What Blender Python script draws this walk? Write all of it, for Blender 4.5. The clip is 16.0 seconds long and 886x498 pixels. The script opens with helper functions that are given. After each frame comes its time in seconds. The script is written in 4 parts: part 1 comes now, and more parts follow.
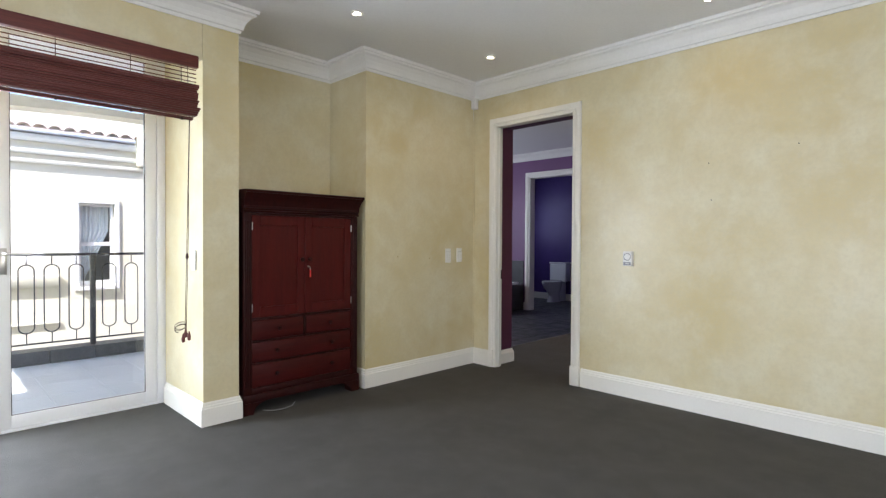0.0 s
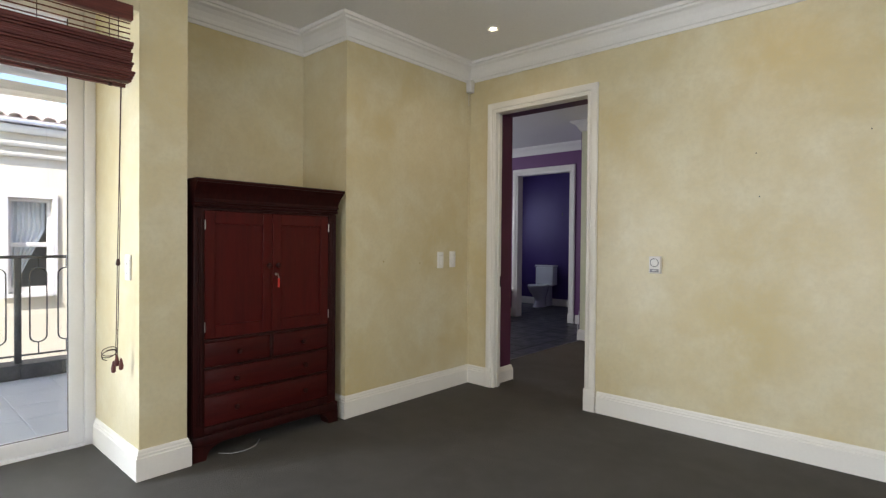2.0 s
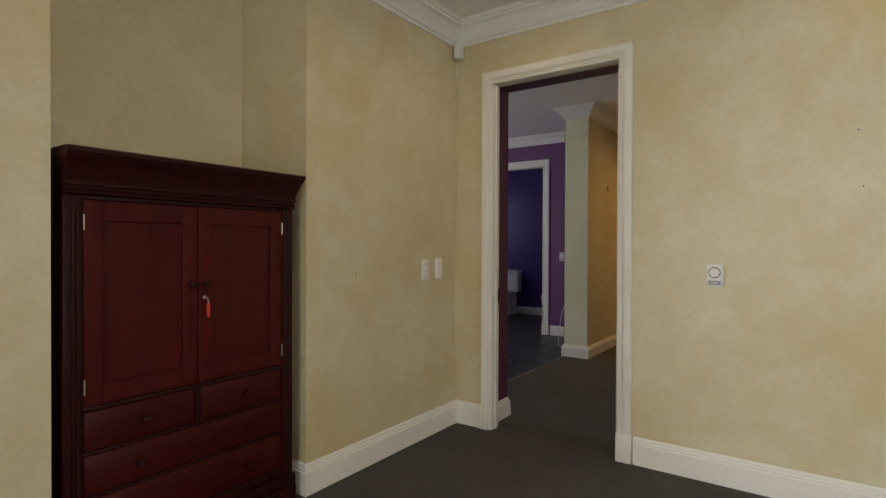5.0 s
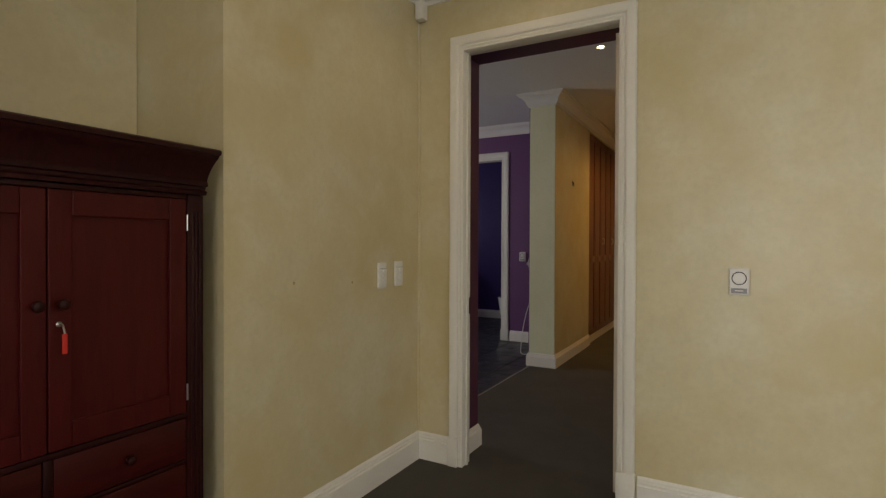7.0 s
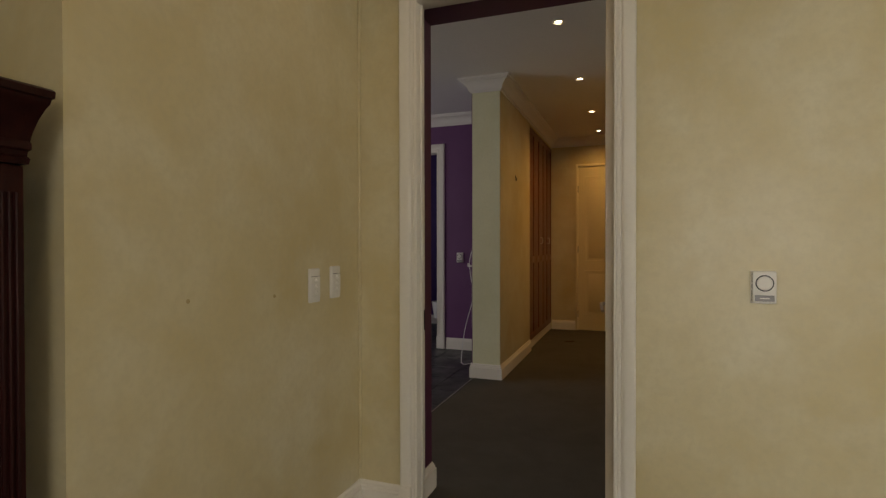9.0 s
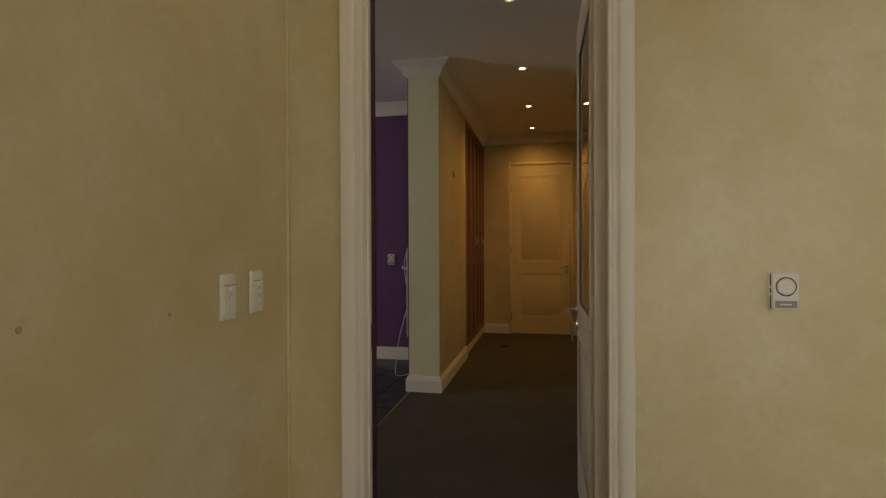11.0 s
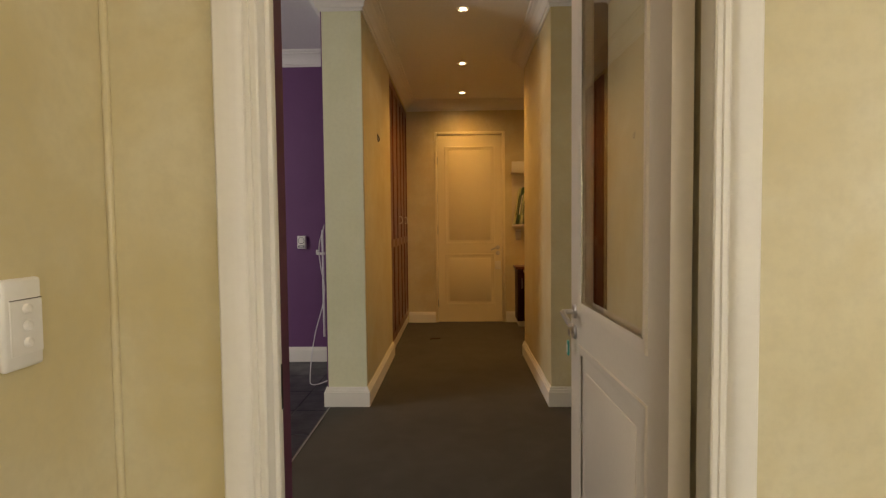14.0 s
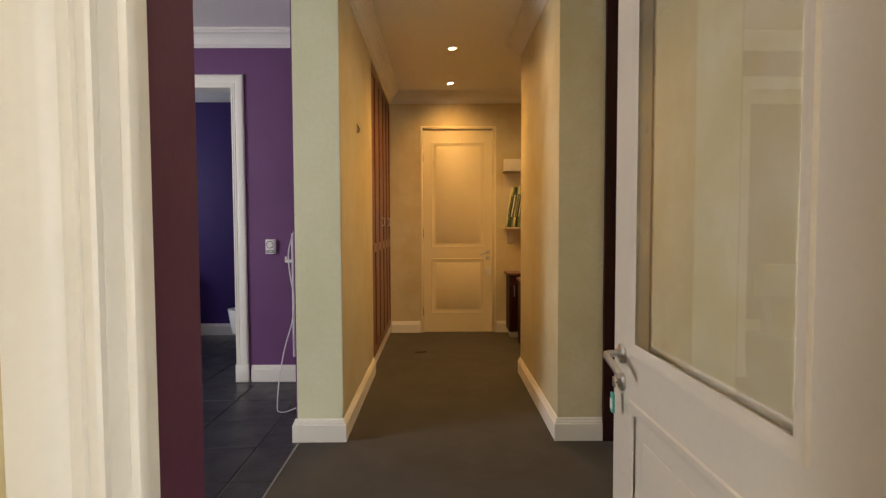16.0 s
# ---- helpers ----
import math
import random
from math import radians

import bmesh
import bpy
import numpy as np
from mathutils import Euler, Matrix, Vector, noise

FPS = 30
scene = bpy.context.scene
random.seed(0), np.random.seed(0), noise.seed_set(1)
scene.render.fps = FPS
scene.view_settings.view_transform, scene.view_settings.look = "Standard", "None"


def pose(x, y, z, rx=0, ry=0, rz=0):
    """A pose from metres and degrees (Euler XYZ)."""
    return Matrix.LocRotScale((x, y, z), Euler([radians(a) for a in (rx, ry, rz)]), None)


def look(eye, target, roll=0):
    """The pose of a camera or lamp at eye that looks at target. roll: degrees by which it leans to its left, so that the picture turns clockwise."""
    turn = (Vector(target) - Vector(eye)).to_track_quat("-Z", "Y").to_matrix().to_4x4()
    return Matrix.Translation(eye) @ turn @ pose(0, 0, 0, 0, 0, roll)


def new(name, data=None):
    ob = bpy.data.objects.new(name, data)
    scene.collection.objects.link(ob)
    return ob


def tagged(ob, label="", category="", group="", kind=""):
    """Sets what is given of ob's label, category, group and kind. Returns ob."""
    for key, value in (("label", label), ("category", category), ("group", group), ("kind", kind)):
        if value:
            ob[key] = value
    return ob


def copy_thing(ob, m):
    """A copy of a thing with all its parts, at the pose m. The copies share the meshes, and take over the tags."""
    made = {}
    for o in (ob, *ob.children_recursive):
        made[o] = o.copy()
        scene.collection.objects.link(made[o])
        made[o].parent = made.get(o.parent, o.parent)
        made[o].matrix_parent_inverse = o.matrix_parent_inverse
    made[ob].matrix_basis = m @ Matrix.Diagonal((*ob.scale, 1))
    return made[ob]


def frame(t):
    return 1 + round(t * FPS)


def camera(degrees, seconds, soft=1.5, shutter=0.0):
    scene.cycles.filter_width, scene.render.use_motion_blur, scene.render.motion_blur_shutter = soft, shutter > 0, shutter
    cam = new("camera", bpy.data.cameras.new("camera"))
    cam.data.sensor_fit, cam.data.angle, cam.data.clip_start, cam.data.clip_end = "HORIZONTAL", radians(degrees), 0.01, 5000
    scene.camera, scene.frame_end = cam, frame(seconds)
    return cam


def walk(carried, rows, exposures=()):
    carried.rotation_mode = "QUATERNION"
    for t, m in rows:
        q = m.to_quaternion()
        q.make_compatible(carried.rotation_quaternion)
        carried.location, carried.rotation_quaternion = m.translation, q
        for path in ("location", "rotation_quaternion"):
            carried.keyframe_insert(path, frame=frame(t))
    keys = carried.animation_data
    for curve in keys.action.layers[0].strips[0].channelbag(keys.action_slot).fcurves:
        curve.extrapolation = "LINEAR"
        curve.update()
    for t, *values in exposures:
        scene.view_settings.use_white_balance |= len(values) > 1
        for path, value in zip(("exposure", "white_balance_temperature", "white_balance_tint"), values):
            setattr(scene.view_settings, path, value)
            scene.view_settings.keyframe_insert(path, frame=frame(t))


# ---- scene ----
cam = camera(80.3, 16.0, soft=1.3)
PATH = [
    (0, (-0.084, 0.259, 1.263), (-1.5, 1.67, 1.232), 0.3),
    (0.5, (-0.237, 0.353, 1.276), (-1.638, 1.779, 1.244), 0.4),
    (1, (-0.399, 0.424, 1.267), (-1.771, 1.878, 1.236), 0.5),
    (1.5, (-0.547, 0.54, 1.266), (-1.905, 2.007, 1.239), 0.5),
    (2, (-0.692, 0.627, 1.275), (-2.031, 2.113, 1.247), 0.5),
    (2.5, (-0.864, 0.699, 1.288), (-2.174, 2.21, 1.255), 0.6),
    (3, (-1.031, 0.763, 1.274), (-2.311, 2.3, 1.25), 0.5),
    (5.5, (-1.721, 1.273, 1.288), (-2.835, 2.934, 1.27), 0.3),
    (6, (-1.833, 1.385, 1.282), (-2.903, 3.075, 1.264), 0.4),
    (6.5, (-1.945, 1.52, 1.29), (-2.971, 3.236, 1.27), 0.3),
    (7, (-2.051, 1.638, 1.292), (-3.025, 3.385, 1.271), 0.2),
    (7.5, (-2.166, 1.771, 1.297), (-3.08, 3.549, 1.278), 0.1),
    (8, (-2.281, 1.854, 1.294), (-3.123, 3.685, 1.275), 0.1),
    (8.5, (-2.378, 1.992, 1.288), (-3.148, 3.837, 1.267), 0.0),
    (9, (-2.47, 2.112, 1.287), (-3.165, 3.987, 1.268), -0.1),
    (11.5, (-2.814, 2.625, 1.271), (-3.144, 4.597, 1.258), -0.2),
    (12, (-2.879, 2.759, 1.278), (-3.142, 4.742, 1.263), -0.2),
    (12.5, (-2.931, 2.906, 1.276), (-3.137, 4.896, 1.258), -0.3),
    (13, (-2.988, 3.057, 1.287), (-3.146, 5.05, 1.262), -0.3),
    (13.5, (-3.032, 3.188, 1.276), (-3.134, 5.184, 1.217), -0.5),
    (14, (-3.04, 3.322, 1.266), (-3.098, 5.319, 1.176), -0.6),
    (14.5, (-3.054, 3.469, 1.272), (-3.087, 5.467, 1.179), -0.5),
    (15, (-3.071, 3.593, 1.274), (-3.085, 5.591, 1.18), -0.4),
    (15.5, (-3.09, 3.722, 1.28), (-3.087, 5.72, 1.184), -0.3),
    (16, (-3.107, 3.847, 1.294), (-3.094, 5.845, 1.203), -0.2),
]
EXPOSURES = [(0, 1.42, 6100, 15), (3, 1.04, 6700, 15), (5.5, 0.80, 7150, 15), (7, 0.62, 7450, 15), (9, 0.42, 8000, 15), (11.5, 0.22, 8900, 15), (12, 0.20, 9200, 15), (12.5, 0.62, 9300, 15), (13, 1.0, 9200, 15), (13.5, 1.17, 8800, 15), (14.5, 1.68, 8000, 15), (16, 2.0, 7300, 15)]
walk(cam, [(t, look(eye, target, roll)) for t, eye, target, roll in PATH], EXPOSURES)
# strengths: sky, window stand-ins and added fills (watts), passage and bedroom downlights (watts)
SKY, SOUTH, BALCONY, EAST, BATH, TOILET, PASSAGE, BEDROOM = 0.15, 31.0, 42.0, 19.0, 27.0, 3.3, 11.5, 1.5

# ---- world, sun, lamps ----
world = bpy.data.worlds.new("sky")
scene.world = world
world.use_nodes = True
wn = world.node_tree
sky = wn.nodes.new("ShaderNodeTexSky")
sky.sky_type, sky.sun_disc = "NISHITA", False
SUN_TRAVEL = Vector((-0.23, 0.60, -0.74)).normalized()
sky.sun_elevation = math.asin(-SUN_TRAVEL.z)
sky.sun_rotation = math.atan2(-SUN_TRAVEL.x, -SUN_TRAVEL.y)
wn.nodes["Background"].inputs["Strength"].default_value = SKY
wn.links.new(sky.outputs["Color"], wn.nodes["Background"].inputs["Color"])


def lamp(name, kind, m, energy, colour, **more):
    data = bpy.data.lights.new(name, kind)
    data.energy, data.color = energy, colour
    ob = new(name, data)
    ob.matrix_world = m
    for key, value in more.items():
        if key == "size":
            data.shape, data.size, data.size_y = "RECTANGLE", value[0], value[1]
        elif key == "angle":
            data.angle = value
        elif key == "cone":
            data.spot_size, data.spot_blend, data.shadow_soft_size = radians(value), 1.0, 0.05
    return ob


sun = lamp("sun", "SUN", look((0, 0, 20), Vector((0, 0, 20)) + SUN_TRAVEL), 5.0, (1.0, 0.95, 0.88), angle=radians(0.5))
# daylight standing in the south opening behind the walk and the balcony leaf out of its sight
lamp("window_daylight_south", "AREA", look((-0.6, -3.12, 1.22), (-0.6, 0, 1.22)), SOUTH, (0.93, 0.97, 1.0), size=(2.6, 2.1))
lamp("window_daylight_balcony", "AREA", look((-4.46, 0.12, 1.22), (-3.0, 0.25, 1.0)), BALCONY, (0.80, 0.90, 1.0), size=(0.80, 2.1))
# added fill at a made-up east window, brightens the niche and west wall
lamp("added_fill_east", "AREA", look((2.56, 1.0, 1.5), (0, 1.0, 1.4)), EAST, (0.95, 0.98, 1.0), size=(1.6, 1.3))
# unseen fills added for bluish daylight from the left; these walls hold no window
lamp("unseen_daylight_bath", "AREA", look((-7.9, 5.5, 1.7), (-5, 5.9, 1.4)), BATH, (0.86, 0.93, 1.0), size=(1.2, 1.1))
lamp("unseen_daylight_toilet", "AREA", look((-7.1, 9.1, 1.8), (-5, 9.3, 1.4)), TOILET, (0.75, 0.85, 1.0), size=(0.6, 0.9))

# ---- helpers of the scene ----


def quad_box(bm, x0, y0, z0, x1, y1, z1):
    vs = [bm.verts.new(p) for p in ((x0, y0, z0), (x1, y0, z0), (x1, y1, z0), (x0, y1, z0), (x0, y0, z1), (x1, y0, z1), (x1, y1, z1), (x0, y1, z1))]
    for f in ((0, 3, 2, 1), (4, 5, 6, 7), (0, 1, 5, 4), (1, 2, 6, 5), (2, 3, 7, 6), (3, 0, 4, 7)):
        bm.faces.new([vs[k] for k in f])
    return vs


def boxes(*rows, bevel=0.0, segments=2):
    """One bmesh of boxes (x0, y0, z0, x1, y1, z1), edges rounded by bevel metres."""
    bm = bmesh.new()
    for r in rows:
        x0, y0, z0, x1, y1, z1 = r
        quad_box(bm, min(x0, x1), min(y0, y1), min(z0, z1), max(x0, x1), max(y0, y1), max(z0, z1))
    if bevel:
        bmesh.ops.bevel(bm, geom=bm.edges[:], offset=bevel, segments=segments, affect="EDGES", profile=0.5)
    return bm


def lathe(profile, n=24, axis="z", at=(0, 0, 0)):
    """A turned body from (radius, height) rows."""
    bm = bmesh.new()
    rings = []
    for r, h in profile:
        ring = []
        for k in range(n):
            a = 2 * math.pi * k / n
            u, v = r * math.cos(a), r * math.sin(a)
            p = {"z": (u, v, h), "x": (h, u, v), "y": (v, h, u)}[axis]
            ring.append(bm.verts.new(Vector(p) + Vector(at)))
        rings.append(ring)
    for a, b in zip(rings, rings[1:]):
        for k in range(n):
            bm.faces.new((a[k], a[(k + 1) % n], b[(k + 1) % n], b[k]))
    bm.faces.new(list(reversed(rings[0])))
    bm.faces.new(rings[-1])
    return bm


def tube(points, radius, n=10):
    """A round bar along a line of points."""
    bm = bmesh.new()
    pts = [Vector(p) for p in points]
    rings = []
    side = None
    for k, p in enumerate(pts):
        d = (pts[min(k + 1, len(pts) - 1)] - pts[max(k - 1, 0)]).normalized()
        if side is None:
            side = d.orthogonal().normalized()
        side = (side - d * side.dot(d)).normalized()
        up = d.cross(side)
        rings.append([bm.verts.new(p + radius * (math.cos(2 * math.pi * j / n) * side + math.sin(2 * math.pi * j / n) * up)) for j in range(n)])
    for a, b in zip(rings, rings[1:]):
        for j in range(n):
            bm.faces.new((a[j], a[(j + 1) % n], b[(j + 1) % n], b[j]))
    bm.faces.new(list(reversed(rings[0])))
    bm.faces.new(rings[-1])
    return bm


def sweep(bm, profile, line, closed=False):
    """A moulding of (out, height) rows along a level line of (x, y, z), out to the left of the way, mitred at the corners."""
    n = len(line)
    pts = [Vector(p) for p in line]
    rows = []
    for k in range(n):
        a = pts[k] - pts[k - 1] if k or closed else pts[1] - pts[0]
        b = pts[(k + 1) % n] - pts[k] if k < n - 1 or closed else pts[k] - pts[k - 1]
        a, b = Vector((a.x, a.y)).normalized(), Vector((b.x, b.y)).normalized()
        na, nb = Vector((-a.y, a.x)), Vector((-b.y, b.x))
        m = (na + nb) / max(0.2, 1 + na.dot(nb))
        rows.append([bm.verts.new((pts[k].x + o * m.x, pts[k].y + o * m.y, pts[k].z + h)) for o, h in profile])
    pairs = list(zip(rows, rows[1:])) + ([(rows[-1], rows[0])] if closed else [])
    c = len(profile)
    for p, q in pairs:
        for j in range(c):
            bm.faces.new((p[j], q[j], q[(j + 1) % c], p[(j + 1) % c]))
    if not closed:
        bm.faces.new(list(reversed(rows[0])))
        bm.faces.new(rows[-1])
    return bm


def finish(name, bm, material, smooth=False):
    bmesh.ops.recalc_face_normals(bm, faces=bm.faces)
    me = bpy.data.meshes.new(name)
    bm.to_mesh(me)
    bm.free()
    me.materials.append(material)
    if smooth:
        me.polygons.foreach_set("use_smooth", [True] * len(me.polygons))
        me.set_sharp_from_angle(angle=radians(38))
    return me


def part(name, bm, material, parent, label="", smooth=True):
    ob = new(name, finish(name, bm, material, smooth))
    ob.parent = parent
    return tagged(ob, label)


def thing(name, label, category, m=None, group=""):
    ob = new(name)
    ob.empty_display_size = 0.1
    if m is not None:
        ob.matrix_world = m
    return tagged(ob, label, category, group)


def solid(name, bm, material, label, category, group="", smooth=True):
    return tagged(new(name, finish(name, bm, material, smooth)), label, category, group)


def structure(name, bm, material, label="", smooth=False):
    return tagged(new(name, finish(name, bm, material, smooth)), label, "", "", "structure")


# ---- materials ----


def rgb(r, g, b):
    return (r, g, b, 1.0)


def material(name, colour, rough=0.5, metal=0.0, second=None, scale=4.0, amount=0.5, grain=60.0, bump=0.0, bump_scale=120.0, stretch=(1, 1, 1), coat=0.0, rough_var=0.0, third=None, specular=None, contrast=(0.3, 0.7), piece=0.0, mottle=None, trowel=0.0):
    mat = bpy.data.materials.new(name)
    mat.use_nodes = True
    t = mat.node_tree
    b = t.nodes["Principled BSDF"]
    b.inputs["Base Color"].default_value = rgb(*colour)
    b.inputs["Roughness"].default_value, b.inputs["Metallic"].default_value = rough, metal
    b.inputs["Coat Weight"].default_value, b.inputs["Coat Roughness"].default_value = coat, 0.15
    if specular is not None:
        b.inputs["Specular IOR Level"].default_value = specular
    geo = t.nodes.new("ShaderNodeNewGeometry")
    mapping = t.nodes.new("ShaderNodeMapping")
    mapping.inputs["Scale"].default_value = stretch
    t.links.new(geo.outputs["Position"], mapping.inputs["Vector"])

    def noise_of(size, detail=5.0, rough_n=0.6, distort=0.0):
        n = t.nodes.new("ShaderNodeTexNoise")
        n.inputs["Scale"].default_value, n.inputs["Detail"].default_value = size, detail
        n.inputs["Roughness"].default_value, n.inputs["Distortion"].default_value = rough_n, distort
        t.links.new(mapping.outputs["Vector"], n.inputs["Vector"])
        return n

    def ramp(source, lo, hi):
        r = t.nodes.new("ShaderNodeMapRange")
        r.interpolation_type = "SMOOTHSTEP"
        r.inputs["From Min"].default_value, r.inputs["From Max"].default_value = lo, hi
        t.links.new(source, r.inputs["Value"])
        return r.outputs["Result"]

    def mix(a, c, factor, mode="MIX"):
        m = t.nodes.new("ShaderNodeMix")
        m.data_type, m.blend_type = "RGBA", mode
        for sock, value in ((m.inputs[6], a), (m.inputs[7], c)):
            if isinstance(value, tuple):
                sock.default_value = rgb(*value)
            else:
                t.links.new(value, sock)
        if isinstance(factor, float):
            m.inputs[0].default_value = factor
        else:
            t.links.new(factor, m.inputs[0])
        return m.outputs[2]

    def times(a, k):
        m = t.nodes.new("ShaderNodeMath")
        m.operation = "MULTIPLY"
        t.links.new(a, m.inputs[0])
        m.inputs[1].default_value = k
        return m.outputs[0]

    if second:
        big = noise_of(scale, 6.0, 0.55, 0.15)
        col = mix(colour, second, times(ramp(big.outputs["Fac"], *contrast), amount))
        if third:
            mid = noise_of(scale * 2.7, 6.0, 0.6, 0.25)
            col = mix(col, third, times(ramp(mid.outputs["Fac"], 0.35, 0.78), amount))
        if mottle:
            blot = noise_of(scale * 4.8, 5.0, 0.58, 0.3)
            col = mix(col, mottle, times(ramp(blot.outputs["Fac"], 0.36, 0.74), 0.38))
        fine = noise_of(grain, 3.0)
        col = mix(col, tuple(0.8 * c for c in colour), times(ramp(fine.outputs["Fac"], 0.35, 0.75), 0.36 * amount))
        if piece:
            info = t.nodes.new("ShaderNodeObjectInfo")
            col = mix(col, tuple(1.6 * c + 0.01 for c in colour), times(info.outputs["Random"], piece))
        t.links.new(col, b.inputs["Base Color"])
        if rough_var:
            r = t.nodes.new("ShaderNodeMapRange")
            r.inputs["To Min"].default_value, r.inputs["To Max"].default_value = rough - rough_var, rough + rough_var
            t.links.new(big.outputs["Fac"], r.inputs["Value"])
            r.inputs["From Min"].default_value, r.inputs["From Max"].default_value = contrast
            t.links.new(r.outputs["Result"], b.inputs["Roughness"])
    if bump:
        bn = t.nodes.new("ShaderNodeBump")
        bn.inputs["Strength"].default_value, bn.inputs["Distance"].default_value = 1.0, bump
        t.links.new(noise_of(bump_scale, 4.0).outputs["Fac"], bn.inputs["Height"])
        if trowel:
            tn = t.nodes.new("ShaderNodeBump")
            tn.inputs["Strength"].default_value, tn.inputs["Distance"].default_value = 1.0, trowel
            t.links.new(noise_of(bump_scale * 4.5, 3.0, 0.5, 0.0).outputs["Fac"], tn.inputs["Height"])
            t.links.new(bn.outputs["Normal"], tn.inputs["Normal"])
            bn = tn
        t.links.new(bn.outputs["Normal"], b.inputs["Normal"])
    return mat


def glow(name, colour, strength):
    mat = bpy.data.materials.new(name)
    mat.use_nodes = True
    b = mat.node_tree.nodes["Principled BSDF"]
    b.inputs["Emission Color"].default_value, b.inputs["Emission Strength"].default_value = rgb(*colour), strength
    return mat


def clear_glass(name, tint=(0.97, 0.99, 0.98)):
    mat = bpy.data.materials.new(name)
    mat.use_nodes = True
    t = mat.node_tree
    b = t.nodes["Principled BSDF"]
    b.inputs["Base Color"].default_value = rgb(*tint)
    b.inputs["Transmission Weight"].default_value, b.inputs["Roughness"].default_value, b.inputs["IOR"].default_value = 1.0, 0.0, 1.45
    return mat


plaster = material("sponged_yellow_plaster", (0.69, 0.62, 0.41), 0.37, specular=0.62, second=(0.58, 0.47, 0.225), third=(0.72, 0.675, 0.50), scale=1.25, amount=0.85, grain=40, bump=0.0020, bump_scale=7, rough_var=0.065, mottle=(0.60, 0.505, 0.285), trowel=0.0004)
# plaster of the dividing wall's end, cool daylight put in as a green tint
plaster_cool_lit = material("plaster_cool_daylight", (0.79, 0.80, 0.58), 0.38, second=(0.71, 0.72, 0.48), third=(0.82, 0.83, 0.63), scale=2.0, amount=0.6, grain=40, bump=0.002, bump_scale=9)
ceiling_white = material("ceiling_paint", (0.86, 0.86, 0.86), 0.9, second=(0.82, 0.82, 0.82), scale=1.2, amount=0.5, bump=0.0006, bump_scale=60)
trim_white = material("satin_white_trim", (0.82, 0.80, 0.74), 0.4, second=(0.77, 0.75, 0.68), scale=3, amount=0.35)
cornice_white = material("cornice_paint", (0.82, 0.81, 0.78), 0.75, second=(0.77, 0.76, 0.73), scale=3, amount=0.5)
door_paint = material("cream_door_paint", (0.68, 0.61, 0.52), 0.38, second=(0.64, 0.57, 0.48), scale=3, amount=0.4)
door_paint_warm = material("warm_cream_door_paint", (0.82, 0.74, 0.53), 0.36, second=(0.77, 0.69, 0.48), scale=3, amount=0.4)
upvc = material("white_window_frame", (0.82, 0.82, 0.84), 0.3, second=(0.78, 0.78, 0.80), scale=4, amount=0.4)
carpet = material("grey_carpet", (0.092, 0.087, 0.080), 0.95, second=(0.073, 0.069, 0.063), third=(0.107, 0.102, 0.094), scale=2.2, amount=0.6, grain=350, bump=0.004, bump_scale=420, specular=0.2)
mahogany = material("dark_mahogany", (0.0248, 0.0034, 0.0033), 0.42, second=(0.0182, 0.0033, 0.0033), third=(0.0430, 0.0075, 0.0057), scale=3, amount=0.8, grain=60, stretch=(6, 6, 0.6), bump=0.0006, bump_scale=40, specular=0.18)
mahogany_door = material("red_mahogany_panel", (0.0731, 0.0052, 0.0047), 0.40, second=(0.0450, 0.0038, 0.0038), third=(0.0842, 0.0070, 0.0056), scale=3, amount=0.8, grain=60, stretch=(6, 6, 0.6), bump=0.0005, bump_scale=40, specular=0.18)
mahogany_drawer = material("mahogany_drawer_front", (0.0486, 0.0046, 0.0042), 0.40, second=(0.0374, 0.0038, 0.0038), third=(0.0702, 0.0075, 0.0056), scale=3, amount=0.8, grain=60, stretch=(6, 0.6, 6), bump=0.0005, bump_scale=40, specular=0.18)
cupboard_wood = material("reddish_cherry_wood", (0.17, 0.045, 0.022), 0.32, second=(0.11, 0.026, 0.014), third=(0.20, 0.06, 0.03), scale=3, amount=0.8, grain=60, stretch=(6, 6, 0.6), coat=0.2)
blind_wood = material("dark_red_wood_slats", (0.12, 0.022, 0.016), 0.5, second=(0.07, 0.012, 0.010), third=(0.16, 0.035, 0.022), scale=5, amount=0.8, grain=120, stretch=(1, 1, 12), bump=0.001, bump_scale=40)
purple = material("purple_wall_paint", (0.150, 0.056, 0.165), 0.5, second=(0.132, 0.048, 0.145), third=(0.160, 0.062, 0.175), scale=2, amount=0.6, bump=0.0008, bump_scale=40)
blue_purple = material("deep_violet_wall_paint", (0.060, 0.030, 0.165), 0.5, second=(0.052, 0.026, 0.145), third=(0.066, 0.036, 0.175), scale=2, amount=0.6, bump=0.0008, bump_scale=40)
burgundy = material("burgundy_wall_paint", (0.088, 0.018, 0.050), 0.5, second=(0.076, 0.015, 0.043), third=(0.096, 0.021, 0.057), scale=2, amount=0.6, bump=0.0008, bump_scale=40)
slate = material("dark_slate_tile", (0.032, 0.034, 0.040), 0.38, second=(0.020, 0.021, 0.026), third=(0.046, 0.048, 0.055), scale=6, amount=0.8, grain=70, bump=0.002, bump_scale=25, rough_var=0.1, piece=0.25)
grout_mat = material("grey_grout", (0.21, 0.21, 0.21), 0.9, second=(0.15, 0.15, 0.15), scale=12, amount=0.6)
porcelain = material("white_porcelain", (0.82, 0.83, 0.85), 0.12, coat=0.5)
plastic = material("white_plastic", (0.80, 0.79, 0.75), 0.35, second=(0.77, 0.76, 0.71), scale=10, amount=0.4)
plastic_grey = material("grey_plastic_label", (0.28, 0.28, 0.29), 0.45)
chrome = material("brushed_nickel", (0.62, 0.60, 0.57), 0.28, 1.0, second=(0.55, 0.53, 0.50), scale=30, amount=0.5)
